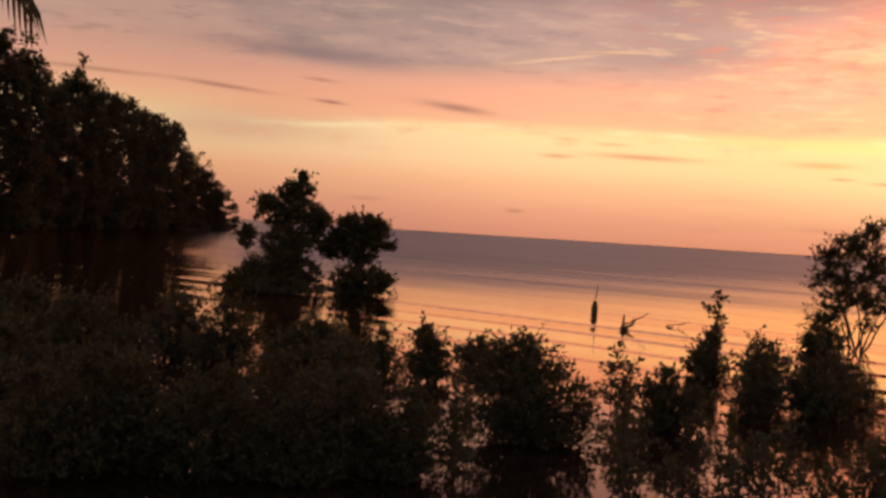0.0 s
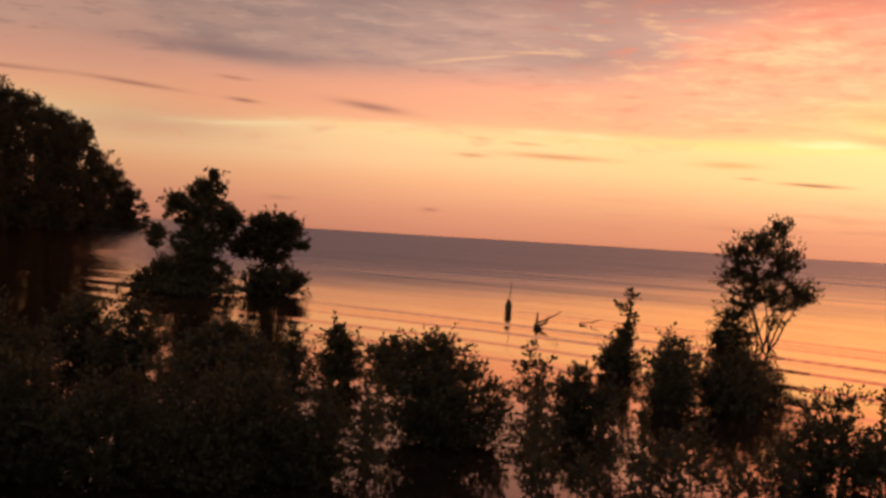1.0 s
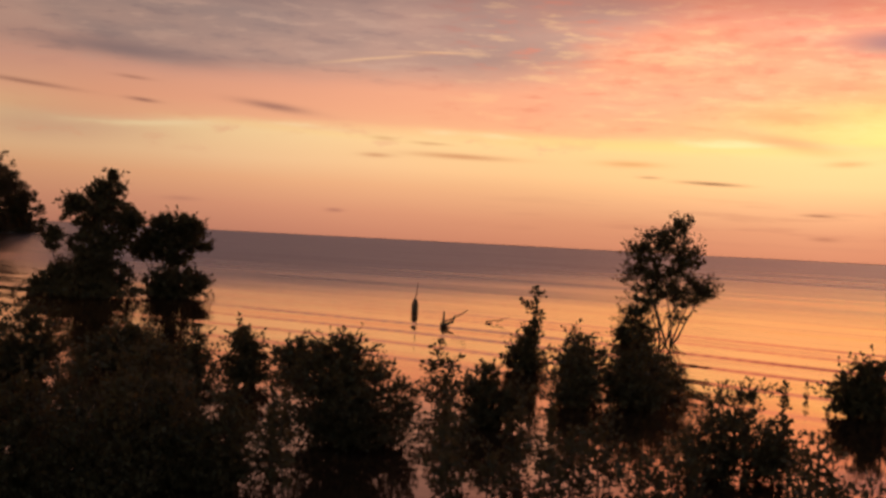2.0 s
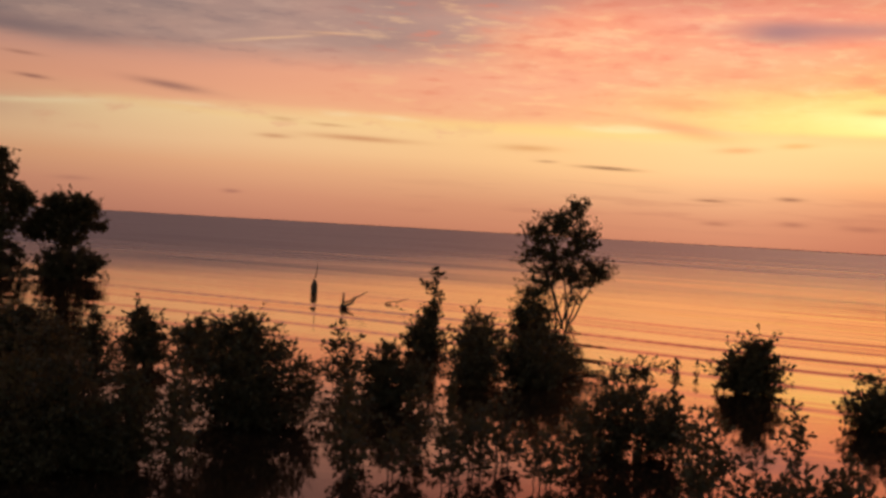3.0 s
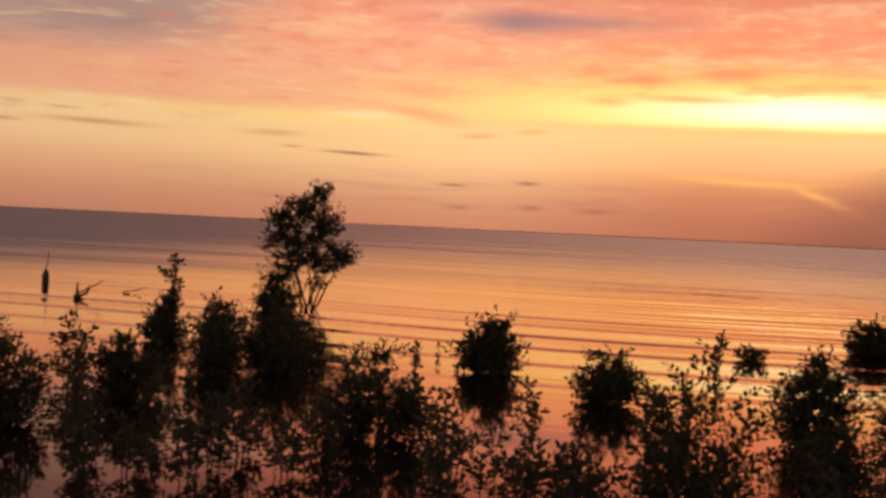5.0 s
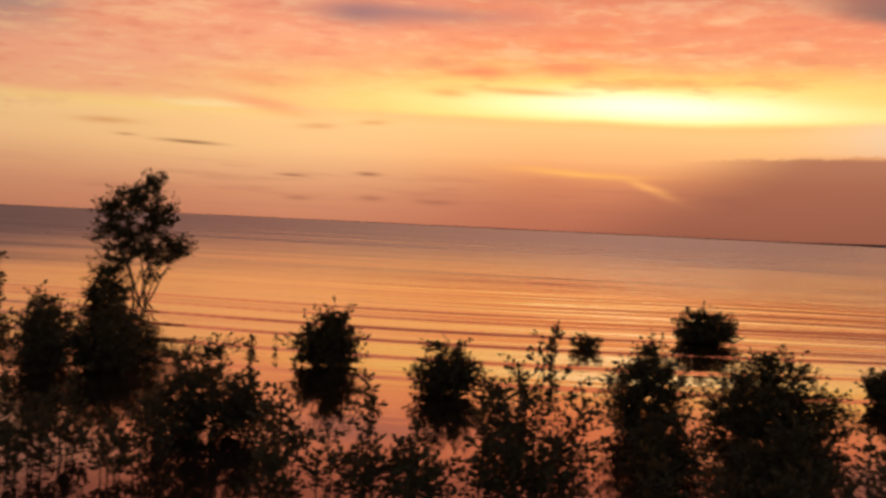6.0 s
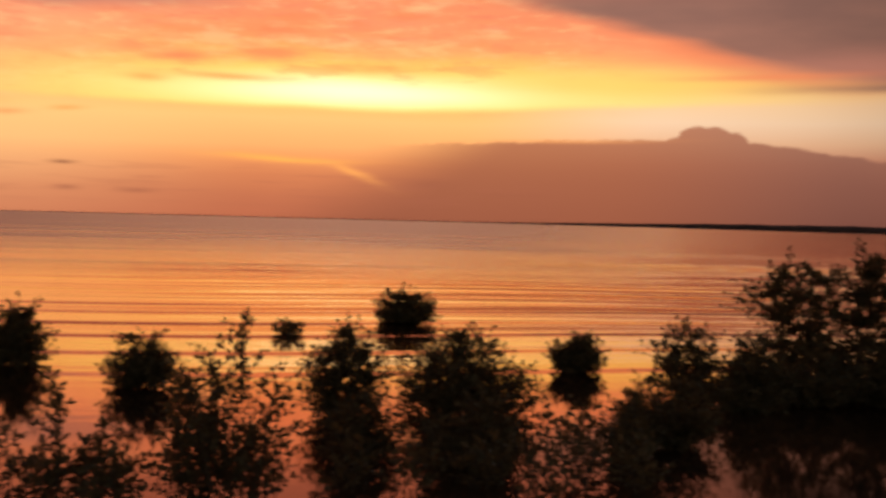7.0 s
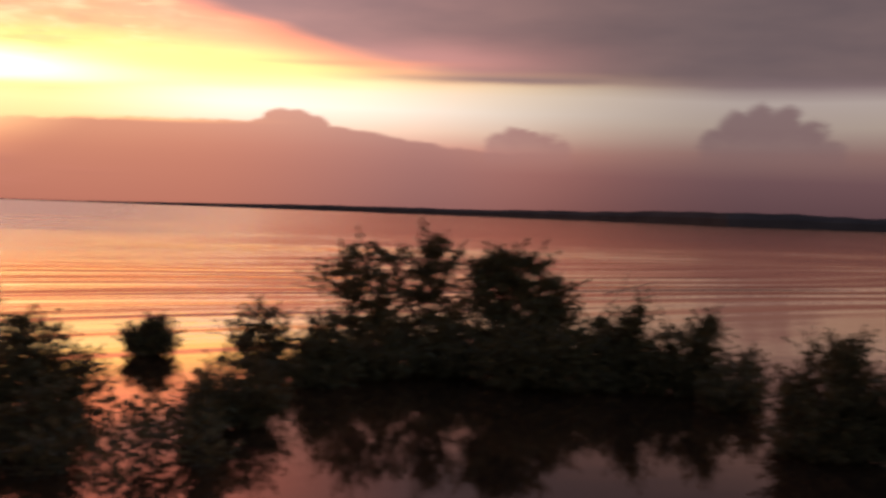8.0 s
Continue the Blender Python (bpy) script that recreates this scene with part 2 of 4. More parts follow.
for u0, e0, low, colour, lumps_ in (
        (72.9, 3.4, 2.6, (156, 112, 102), ((-1.4, 0.0, 0.7), (-0.6, 0.35, 0.7), (0.1, 0.15, 0.6), (0.8, 0.0, 0.75), (1.6, -0.2, 0.6))),
        (84.2, 4.3, 2.9, (120, 93, 90), ((-2.2, -0.6, 0.9), (-1.2, 0.1, 1.0), (-0.2, 0.5, 0.9), (0.8, 0.3, 1.0), (1.9, -0.3, 1.0), (2.9, -1.2, 0.9)))):
    heap = 0.0
    for du, de, rad in lumps_:
        a, b = (U + lobe * 1.3 - u0 - du) / rad, (EL + lobe * 1.3 - e0 - de) / rad
        heap = calc("MAXIMUM", heap, step(1.35, 0.35, a * a + calc("POWER", calc("MAXIMUM", b, 0.0), 2.0)))
    sky = blend(heap * step(low - 0.6, low + 1.5, EL + lobe * 0.9, 0.0, 0.85), sky, srgb(*colour))
# a lit wisp at the bank's near end
sky = blend(puff(us, e, 40.6, 2.85, 3.0, 0.20, -0.03) * 0.9, sky, srgb(255, 186, 100))
sky = blend(puff(us, e, 43.9, 2.32, 1.3, 0.20, -0.36) * 0.85, sky, srgb(250, 176, 104))
sky = blend(puff(us, es, 54.0, 4.05, 4.0, 0.10, 0.02) * 0.6, sky, srgb(246, 176, 116))

# higher up and behind, the clear dusk sky
clear = Wire.tree.nodes.new("ShaderNodeTexSky")
clear.sky_type, clear.sun_disc = "NISHITA", False
clear.sun_elevation, clear.sun_rotation = radians(1.0), radians(44.0)
dusk = Wire.tree.nodes.new("ShaderNodeMix")
dusk.data_type, dusk.blend_type = "RGBA", "MULTIPLY"
dusk.inputs[0].default_value = 1.0
Wire.tree.links.new(clear.outputs[0], dusk.inputs[6])
# level raised to lighten the foliage from behind the viewer
dusk.inputs[7].default_value = (0.56, 0.49, 0.49, 1.0)
# mostly unseen sky above the view, darkened to dim the near water
high_l = ramp((EL - 12.0) / 40.0, [(0.0, srgb(136, 112, 110)), (0.3, srgb(108, 93, 97)), (1.0, srgb(100, 90, 104))])
high_s = ramp((EL - 12.0) / 40.0, [(0.0, srgb(182, 113, 95)), (0.2, srgb(134, 95, 89)), (0.5, srgb(122, 98, 102)), (1.0, srgb(100, 90, 104))])
high_r = ramp((EL - 12.0) / 40.0, [(0.0, srgb(76, 67, 71)), (1.0, srgb(72, 69, 80))])
high = blend(step(4.0, 24.0, us), high_l, high_s)
high = blend(step(52.0, 70.0, us), high, high_r)
sky = blend(step(10.2, 13.2, e), sky, high)
# faint streaks in the haze over the horizon
haze_bars = step(56.0, 48.0, U) * step(0.50, 0.66, grain(vec(U * 0.14 + 3.0, EL * 1.9), 1.5, 4.0)) * step(0.3, 0.9, EL) * step(3.2, 1.8, EL) * step(4.0, 24.0, U)
sky = blend(haze_bars * 0.22, sky, srgb(168, 104, 84))
away = calc("MAXIMUM", step(26.0, 60.0, EL), step(0.35, -0.35, dx * math.sin(radians(36)) + dy * math.cos(radians(36))))
sky = blend(away, sky, Wire(dusk.outputs[2]))
ground_light = Wire.tree.nodes.new("ShaderNodeBackground")
feed(ground_light.inputs[0], sky)
feed(ground_light.inputs[1], step(8.0, 32.0, U, 1.0, 1.27) * step(56.0, 78.0, U, 1.0, 0.64) * step(-14.0, 12.0, U, 0.68, 1.0))
out = Wire.tree.nodes.new("ShaderNodeOutputWorld")
Wire.tree.links.new(ground_light.outputs[0], out.inputs[0])


# ---- materials ----
def material(name, rough, spec=0.5):
    m = bpy.data.materials.new(name)
    m.use_nodes = True
    Wire.tree = m.node_tree
    bsdf = m.node_tree.nodes["Principled BSDF"]
    bsdf.inputs["Roughness"].default_value = rough
    bsdf.inputs["Specular IOR Level"].default_value = spec
    return m, bsdf


def place():
    n = Wire.tree.nodes.new("ShaderNodeNewGeometry")
    return Wire(n.outputs["Position"])


def relief(bsdf, height, distance, strength=1.0):
    n = Wire.tree.nodes.new("ShaderNodeBump")
    n.inputs["Strength"].default_value = strength
    n.inputs["Distance"].default_value = distance
    feed(n.inputs["Height"], height)
    Wire.tree.links.new(n.outputs[0], bsdf.inputs["Normal"])


def leaf_material(name, dark, light, island=True):
    m, bsdf = material(name, 0.5, 0.35)
    if island:
        n = Wire.tree.nodes.new("ShaderNodeNewGeometry")
        pick = Wire(n.outputs["Random Per Island"])
    else:
        n = Wire.tree.nodes.new("ShaderNodeObjectInfo")
        pick = Wire(n.outputs["Random"])
    spots = grain(place(), 35.0, 2.0)
    feed(bsdf.inputs["Base Color"], blend(pick * 0.7 + spots * 0.3, dark, light))
    thin = Wire.tree.nodes.new("ShaderNodeBsdfTranslucent")
    feed(thin.inputs["Color"], blend(pick, (0.15, 0.075, 0.026, 1), (0.24, 0.115, 0.040, 1)))
    both = Wire.tree.nodes.new("ShaderNodeMixShader")
    both.inputs[0].default_value = 0.38
    Wire.tree.links.new(bsdf.outputs[0], both.inputs[1])
    Wire.tree.links.new(thin.outputs[0], both.inputs[2])
    Wire.tree.links.new(both.outputs[0], Wire.tree.nodes["Material Output"].inputs[0])
    return m


LEAF = leaf_material("mangrove_leaf", (0.045, 0.050, 0.026, 1), (0.098, 0.088, 0.050, 1))
LEAF_ONE = leaf_material("mangrove_leaf_single", (0.045, 0.050, 0.026, 1), (0.098, 0.088, 0.050, 1), False)
FOREST = leaf_material("forest_leaf", (0.020, 0.026, 0.014, 1), (0.045, 0.054, 0.026, 1))
FROND = leaf_material("palm_leaf", (0.030, 0.036, 0.014, 1), (0.060, 0.062, 0.025, 1))

BARK, b_ = material("grey_bark", 0.85, 0.2)
g_ = grain(place(), 22.0, 5.0)
feed(b_.inputs["Base Color"], ramp(g_, [(0.3, (0.035, 0.028, 0.022, 1)), (0.7, (0.10, 0.082, 0.065, 1))]))
relief(b_, g_, 0.006)

DRIFT, b_ = material("wet_driftwood", 0.7, 0.3)
g_ = grain(place(), 9.0, 5.0)
feed(b_.inputs["Base Color"], ramp(g_, [(0.3, (0.03, 0.024, 0.02, 1)), (0.7, (0.085, 0.066, 0.05, 1))]))
relief(b_, g_, 0.01)

MUD, b_ = material("wet_mud", 0.6, 0.4)
g_ = grain(place(), 1.7, 8.0)
feed(b_.inputs["Base Color"], ramp(g_, [(0.3, (0.045, 0.036, 0.028, 1)), (0.7, (0.11, 0.09, 0.068, 1))]))
relief(b_, g_, 0.05)

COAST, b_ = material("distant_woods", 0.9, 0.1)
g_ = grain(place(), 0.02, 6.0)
# mauve of the distance haze is put into the base colour
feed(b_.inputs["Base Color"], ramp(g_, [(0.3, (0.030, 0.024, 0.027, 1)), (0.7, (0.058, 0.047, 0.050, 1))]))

SEA_TURN = radians(38)
WATER, b_ = material("calm_sea", 0.05, 0.5)
Wire.tree.nodes.remove(b_)
body_ = Wire.tree.nodes.new("ShaderNodeBsdfDiffuse")
body_.inputs["Color"].default_value = (0.020, 0.014, 0.011, 1)
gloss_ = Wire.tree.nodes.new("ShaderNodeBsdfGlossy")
# sunset orange is put into the gloss colour, on top of the mirrored sky
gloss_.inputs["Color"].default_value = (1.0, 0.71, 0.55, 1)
skin_ = Wire.tree.nodes.new("ShaderNodeFresnel")
skin_.inputs["IOR"].default_value = 1.333
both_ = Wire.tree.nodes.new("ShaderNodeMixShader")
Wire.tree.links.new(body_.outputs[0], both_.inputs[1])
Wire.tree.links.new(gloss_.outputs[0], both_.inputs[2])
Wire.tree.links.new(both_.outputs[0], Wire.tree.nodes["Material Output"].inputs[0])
sep_ = Wire.tree.nodes.new("ShaderNodeSeparateXYZ")
feed(sep_.inputs[0], place())
px, py = Wire(sep_.outputs[0]), Wire(sep_.outputs[1])
across = px * math.sin(SEA_TURN) + py * math.cos(SEA_TURN)
along = px * math.cos(SEA_TURN) - py * math.sin(SEA_TURN)
patch = grain(vec(along * 0.006, across * 0.02), 1.0, 4.0, 0.6)
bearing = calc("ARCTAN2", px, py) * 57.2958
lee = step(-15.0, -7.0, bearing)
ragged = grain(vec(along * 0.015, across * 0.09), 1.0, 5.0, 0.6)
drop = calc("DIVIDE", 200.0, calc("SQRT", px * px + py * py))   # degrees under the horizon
# ruffled band, placed by bearing and drop to fit the camera's view
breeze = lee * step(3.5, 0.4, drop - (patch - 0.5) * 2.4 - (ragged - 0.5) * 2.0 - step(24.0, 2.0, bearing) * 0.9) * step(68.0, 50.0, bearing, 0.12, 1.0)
wind = step(0.52, 0.66, patch)
small = grain(vec(along * 0.35, across * 1.0), 1.3, 3.0)
tiny = grain(vec(along * 0.7, across * 1.0), 6.0, 2.0)
streaks = grain(vec(along * 0.02, across * 0.16), 1.0, 4.0, 0.6)
mid_water = step(11.0, 5.5, drop)
chop = small * (0.07 + mid_water * 0.12 + wind * 0.6 + breeze * 1.5) + tiny * (0.02 + mid_water * 0.03 + breeze * 0.2) + streaks * breeze * 4.0
feed(gloss_.inputs["Roughness"], 0.025 + lee * 0.02 + breeze * 0.20 + streaks * breeze * 0.1)
# reflection painted dimmer inside the band, most towards the left
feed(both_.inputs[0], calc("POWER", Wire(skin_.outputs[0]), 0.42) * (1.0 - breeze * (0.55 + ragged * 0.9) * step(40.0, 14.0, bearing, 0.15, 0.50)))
# mauve of the higher sky is put into the band's gloss colour
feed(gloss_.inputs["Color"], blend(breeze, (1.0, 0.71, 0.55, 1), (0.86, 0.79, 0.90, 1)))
bump_ = Wire.tree.nodes.new("ShaderNodeBump")
bump_.inputs["Distance"].default_value = 0.03
feed(bump_.inputs["Height"], chop)
Wire.tree.links.new(bump_.outputs[0], gloss_.inputs["Normal"])
Wire.tree.links.new(bump_.outputs[0], skin_.inputs["Normal"])


# ---- meshes ----
def mesh_of(name, verts, faces, mat, smooth=False):
    me = bpy.data.meshes.new(name)
    me.from_pydata([tuple(map(float, v)) for v in verts], [], faces)
    me.materials.append(mat)
    if smooth:
        me.polygons.foreach_set("use_smooth", [True] * len(me.polygons))
    me.update()
    return me


def part(name, me, parent, label="", kind=""):
    ob = new(name, me)
    ob.parent = parent
    return tagged(ob, label, "", "", kind)


def quads_mesh(name, co, quads, mat, smooth=False):
    """A mesh from arrays: points (n, 3) and four-cornered faces (m, 4)."""
    me = bpy.data.meshes.new(name)
    co, quads = np.asarray(co, np.float32), np.asarray(quads, np.int32)
    me.vertices.add(len(co))
    me.vertices.foreach_set("co", co.ravel())
    me.loops.add(quads.size)
    me.loops.foreach_set("vertex_index", quads.ravel())
    me.polygons.add(len(quads))
    me.polygons.foreach_set("loop_start", np.arange(0, quads.size, 4, dtype=np.int32))
    if smooth:
        me.polygons.foreach_set("use_smooth", np.ones(len(quads), bool))
    me.materials.append(mat)
    me.update(calc_edges=True)
    return me


def tube(pts, radii, sides=6):
    """Points and faces of a tapering round limb along pts."""
    pts = [Vector(p) for p in pts]
    verts, faces = [], []
    for i, p in enumerate(pts):
        d = (pts[min(i + 1, len(pts) - 1)] - pts[max(i - 1, 0)]).normalized()
        a = d.orthogonal().normalized()
        b = d.cross(a)
        for k in range(sides):
            t = 2 * math.pi * k / sides
            verts.append(p + (a * math.cos(t) + b * math.sin(t)) * radii[i])
    for i in range(len(pts) - 1):
        for k in range(sides):
            n = (k + 1) % sides
            faces.append((i * sides + k, i * sides + n, (i + 1) * sides + n, (i + 1) * sides + k))
    faces.append(tuple(range(sides))[::-1])
    faces.append(tuple(range((len(pts) - 1) * sides, len(pts) * sides)))
    return verts, faces


def leaves_mesh(name, at, direction, size, mat, rng, slim=0.54):
    """Many leaves: each one two quads folded along the midrib."""
    n = len(at)
    d = direction / np.linalg.norm(direction, axis=1)[:, None]
    r = rng.normal(size=(n, 3))
    s = np.cross(d, r)
    s /= np.linalg.norm(s, axis=1)[:, None]
    f = np.cross(s, d)
    L = size[:, None]
    w = L * slim * 0.5
    p = np.stack([at, at + d * L * 0.55 + s * w + f * w * 0.35, at + d * L, at + d * L * 0.55 - f * w * 0.25,
                  at + d * L * 0.55 - s * w + f * w * 0.35], axis=1).reshape(-1, 3)
    base = (np.arange(n) * 5)[:, None]
    quads = np.concatenate([base + np.array([[0, 1, 2, 3]]), base + np.array([[0, 3, 2, 4]])])
    return quads_mesh(name, p, quads, mat)


def sticks_mesh(name, a, b, r0, r1, mat):
    """Many thin three-sided tapering sticks from a to b."""
    n = len(a)
    d = b - a
    s = np.cross(d, (0.31, 0.77, 0.55))
    s /= np.linalg.norm(s, axis=1)[:, None] + 1e-9
    f = np.cross(d / (np.linalg.norm(d, axis=1)[:, None] + 1e-9), s)
    ring = [s * math.cos(t) + f * math.sin(t) for t in (0.0, 2.094, 4.189)]
    p = np.stack([a + o * r0 for o in ring] + [b + o * r1 for o in ring], axis=1).reshape(-1, 3)
    base = (np.arange(n) * 6)[:, None]
    quads = np.concatenate([base + np.array([[k, (k + 1) % 3, 3 + (k + 1) % 3, 3 + k]]) for k in range(3)])
    return quads_mesh(name, p, quads, mat)


def single_leaf(name, mat, slim):
    bm = bmesh.new()
    rows = []
    for f, w, z in ((0.0, 0.04, 0.0), (0.3, 0.8, 0.03), (0.6, 1.0, 0.02), (0.85, 0.6, -0.02), (1.0, 0.05, -0.06)):
        rows.append([bm.verts.new((s * w * slim * 0.5, f, z + abs(s) * 0.05)) for s in (-1, 0, 1)])
    for a, b in zip(rows, rows[1:]):
        for k in range(2):
            bm.faces.new((a[k], a[k + 1], b[k + 1], b[k]))
    me = bpy.data.meshes.new(name)
    bm.to_mesh(me)
    bm.free()
    me.materials.append(mat)
    return me


LEAF_MESHES = [single_leaf("mangrove_leaf_blade", LEAF_ONE, w) for w in (0.52, 0.60, 0.68)]


# ---- the sea ----
def waves(x, y):
    s = x * math.sin(SEA_TURN) + y * math.cos(SEA_TURN)
    a = x * math.cos(SEA_TURN) - y * math.sin(SEA_TURN)
    r = np.hypot(x, y)
    bend = 1.6 * np.sin(a * 0.045 + 1.0) + 0.9 * np.sin(a * 0.11 + s * 0.05) + 0.5 * np.sin(a * 0.21 + 2.2)
    turn = np.degrees(np.arctan2(x, y))
    reach = 95 + 130 * np.clip((turn - 28) / 24, 0, 1) + 170 * np.clip((-5 - turn) / 5, 0, 1)
    size = np.clip((s - 23) / 20, 0, 1) * np.clip((reach - r) / (0.5 * reach), 0, 1)
    group = 0.55 + 0.45 * np.sin(s * 0.13 + a * 0.035 + 0.6) * np.sin(a * 0.05 - 0.8)
    a1 = 2 * math.pi * (s + bend) / 4.1
    z = 0.027 * (np.sin(a1) + np.sin(2 * a1) / 2 + np.sin(3 * a1) / 3 + np.sin(4 * a1) / 4) * group
    a2 = 2 * math.pi * (s + 0.7 * bend + 0.05 * a) / 2.7 + 1.3
    z += 0.007 * (np.sin(a2) + 0.3 * np.sin(2 * a2)) * (1.2 - group)
    z += 0.014 * np.sin(2 * math.pi * (s + 1.3 * bend - 0.04 * a) / 7.3 + 0.4)
    east = 0.75 + 0.25 * np.clip((turn - 8) / 34, 0, 1) + 0.6 * np.clip((-6 - turn) / 4, 0, 1)
    return z * size * east


bear = np.radians(np.concatenate([np.arange(-42, 112, 0.75), np.arange(112, 318, 4.0)]))
rings = np.concatenate([3.0 * 1.005 ** np.arange(0, 922), 300.0 * 1.012 ** np.arange(0, 234)])
grid_r, grid_b = np.meshgrid(rings, bear, indexing="ij")
gx, gy = grid_r * np.sin(grid_b), grid_r * np.cos(grid_b)
sea_co = np.stack([gx, gy, waves(gx, gy)], axis=-1).reshape(-1, 3)
nb = len(bear)
i_, j_ = np.meshgrid(np.arange(len(rings) - 1), np.arange(nb), indexing="ij")
k_ = (j_ + 1) % nb
sea_quads = np.stack([i_ * nb + j_, i_ * nb + k_, (i_ + 1) * nb + k_, (i_ + 1) * nb + j_], axis=-1).reshape(-1, 4)
tagged(new("water", quads_mesh("water", sea_co, sea_quads, WATER, True)), "calm evening sea, long low ripples mirroring the sunset under a painted warm tint", "sea", kind="structure")

# the muddy bank on which the viewer stands, falling to the water
bx, by = np.meshgrid(np.linspace(-220, 220, 111), np.linspace(-220, 13, 100), indexing="ij")
rise = np.clip((9.0 - by + 0.6 * np.sin(bx * 0.4) - np.abs(bx) * 0.05) / 6.0, 0, 1)
rise = rise * rise * (3 - 2 * rise)
side = np.clip((np.where(bx > 0, 11.0 - bx, 400.0) - np.clip(-by, 0, 200) * -1.2) / 6.0, 0, 1)
bz = -0.7 + 2.5 * rise * side + 0.05 * np.sin(bx * 1.3) * np.sin(by * 1.1)
ia, ja = np.meshgrid(np.arange(110), np.arange(99), indexing="ij")
bq = np.stack([ia * 100 + ja, (ia + 1) * 100 + ja, (ia + 1) * 100 + ja + 1, ia * 100 + ja + 1], axis=-1).reshape(-1, 4)
tagged(new("ground", quads_mesh("ground", np.stack([bx, by, bz], -1).reshape(-1, 3), bq, MUD, True)), "dark muddy bank sloping down to the water", "ground", kind="structure")


# ---- mangroves ----
def limb(start, end, r0, r1, rng, bow=0.07, n=5, sides=6):
    start, end = np.array(start, float), np.array(end, float)
    span = np.linalg.norm(end - start)
    off = rng.normal(size=3) * bow * span
    off[2] *= 0.3
    pts = [start + (end - start) * t + off * math.sin(math.pi * t) + rng.normal(size=3) * 0.015 * span * (0 < t < 1) for t in np.linspace(0, 1, n)]
    return tube(pts, np.linspace(r0, r1, n), sides), pts


def leafy(begin, end, gap, rng):
    """Leaves set one by one along shoots, turning round them, with a tuft at the tip."""
    at, way = [], []
    for a, b in zip(begin, end):
        d = b - a
        span = np.linalg.norm(d)
        d = d / (span + 1e-9)
        side = np.cross(d, (0.2, 0.5, 0.84))
        side /= np.linalg.norm(side) + 1e-9
        face = np.cross(d, side)
        n = max(2, int(span / gap))
        turn = rng.uniform(0, 6.28)
        for k in range(n):
            t = 0.12 + 0.88 * (k + rng.uniform(0.2, 0.8)) / n
            turn += 2.4 + rng.normal() * 0.4
            at.append(a + d * span * t)
            way.append(d * 0.5 + (side * math.cos(turn) + face * math.sin(turn)) * 0.8 + (0, 0, 0.25))
        at.append(b)
        way.append(d + rng.normal(size=3) * 0.25)
    return np.array(at).reshape(-1, 3), np.array(way).reshape(-1, 3)


def spray_frame(h, w, seed, leaves):
    """Stems and ascending side shoots of a young plant, wide at the foot and thin at the top."""
    rng = np.random.default_rng(seed + 300)
    r = w / 2
    begin, end, tops = [], [], []
    for k in range(2 + int(w > 0.85) * 2 + int(h > 2) * 2):
        a = rng.uniform(0, 6.28) + k * 2.4
        lean = r * rng.uniform(0.05, 0.15) if k == 0 else r * rng.uniform(0.35, 0.75)
        top = np.array((lean * math.cos(a), lean * math.sin(a), h * (1.0 if k == 0 else rng.uniform(0.45, 0.8))))
        foot = np.array((top[0] * 0.3, top[1] * 0.3, -0.05))
        tops.append((foot, top))
        n = max(4, int(top[2] / 0.075))
        for j in range(n):
            f = (j + rng.uniform(0.1, 0.9)) / n * 0.94 + 0.03
            p = foot + (top - foot) * f
            b = j * 2.4 + rng.normal() * 0.5
            reach = r * (0.95 - 0.72 * p[2] / h) * rng.uniform(0.5, 1.1) * (1.0 if k == 0 else 0.75)
            begin.append(p)
            end.append(p + np.array((math.cos(b), math.sin(b), rng.uniform(0.35, 1.1))) * reach)
        begin.append(foot + (top - foot) * 0.6)
        end.append(top)
    begin, end = np.array(begin), np.array(end)
    end[:, 2] = np.maximum(end[:, 2], 0.06)
    begin[:, 2] = np.maximum(begin[:, 2], 0.02)
    gap = np.linalg.norm(end - begin, axis=1).sum() / leaves
    return begin, end, gap, tops


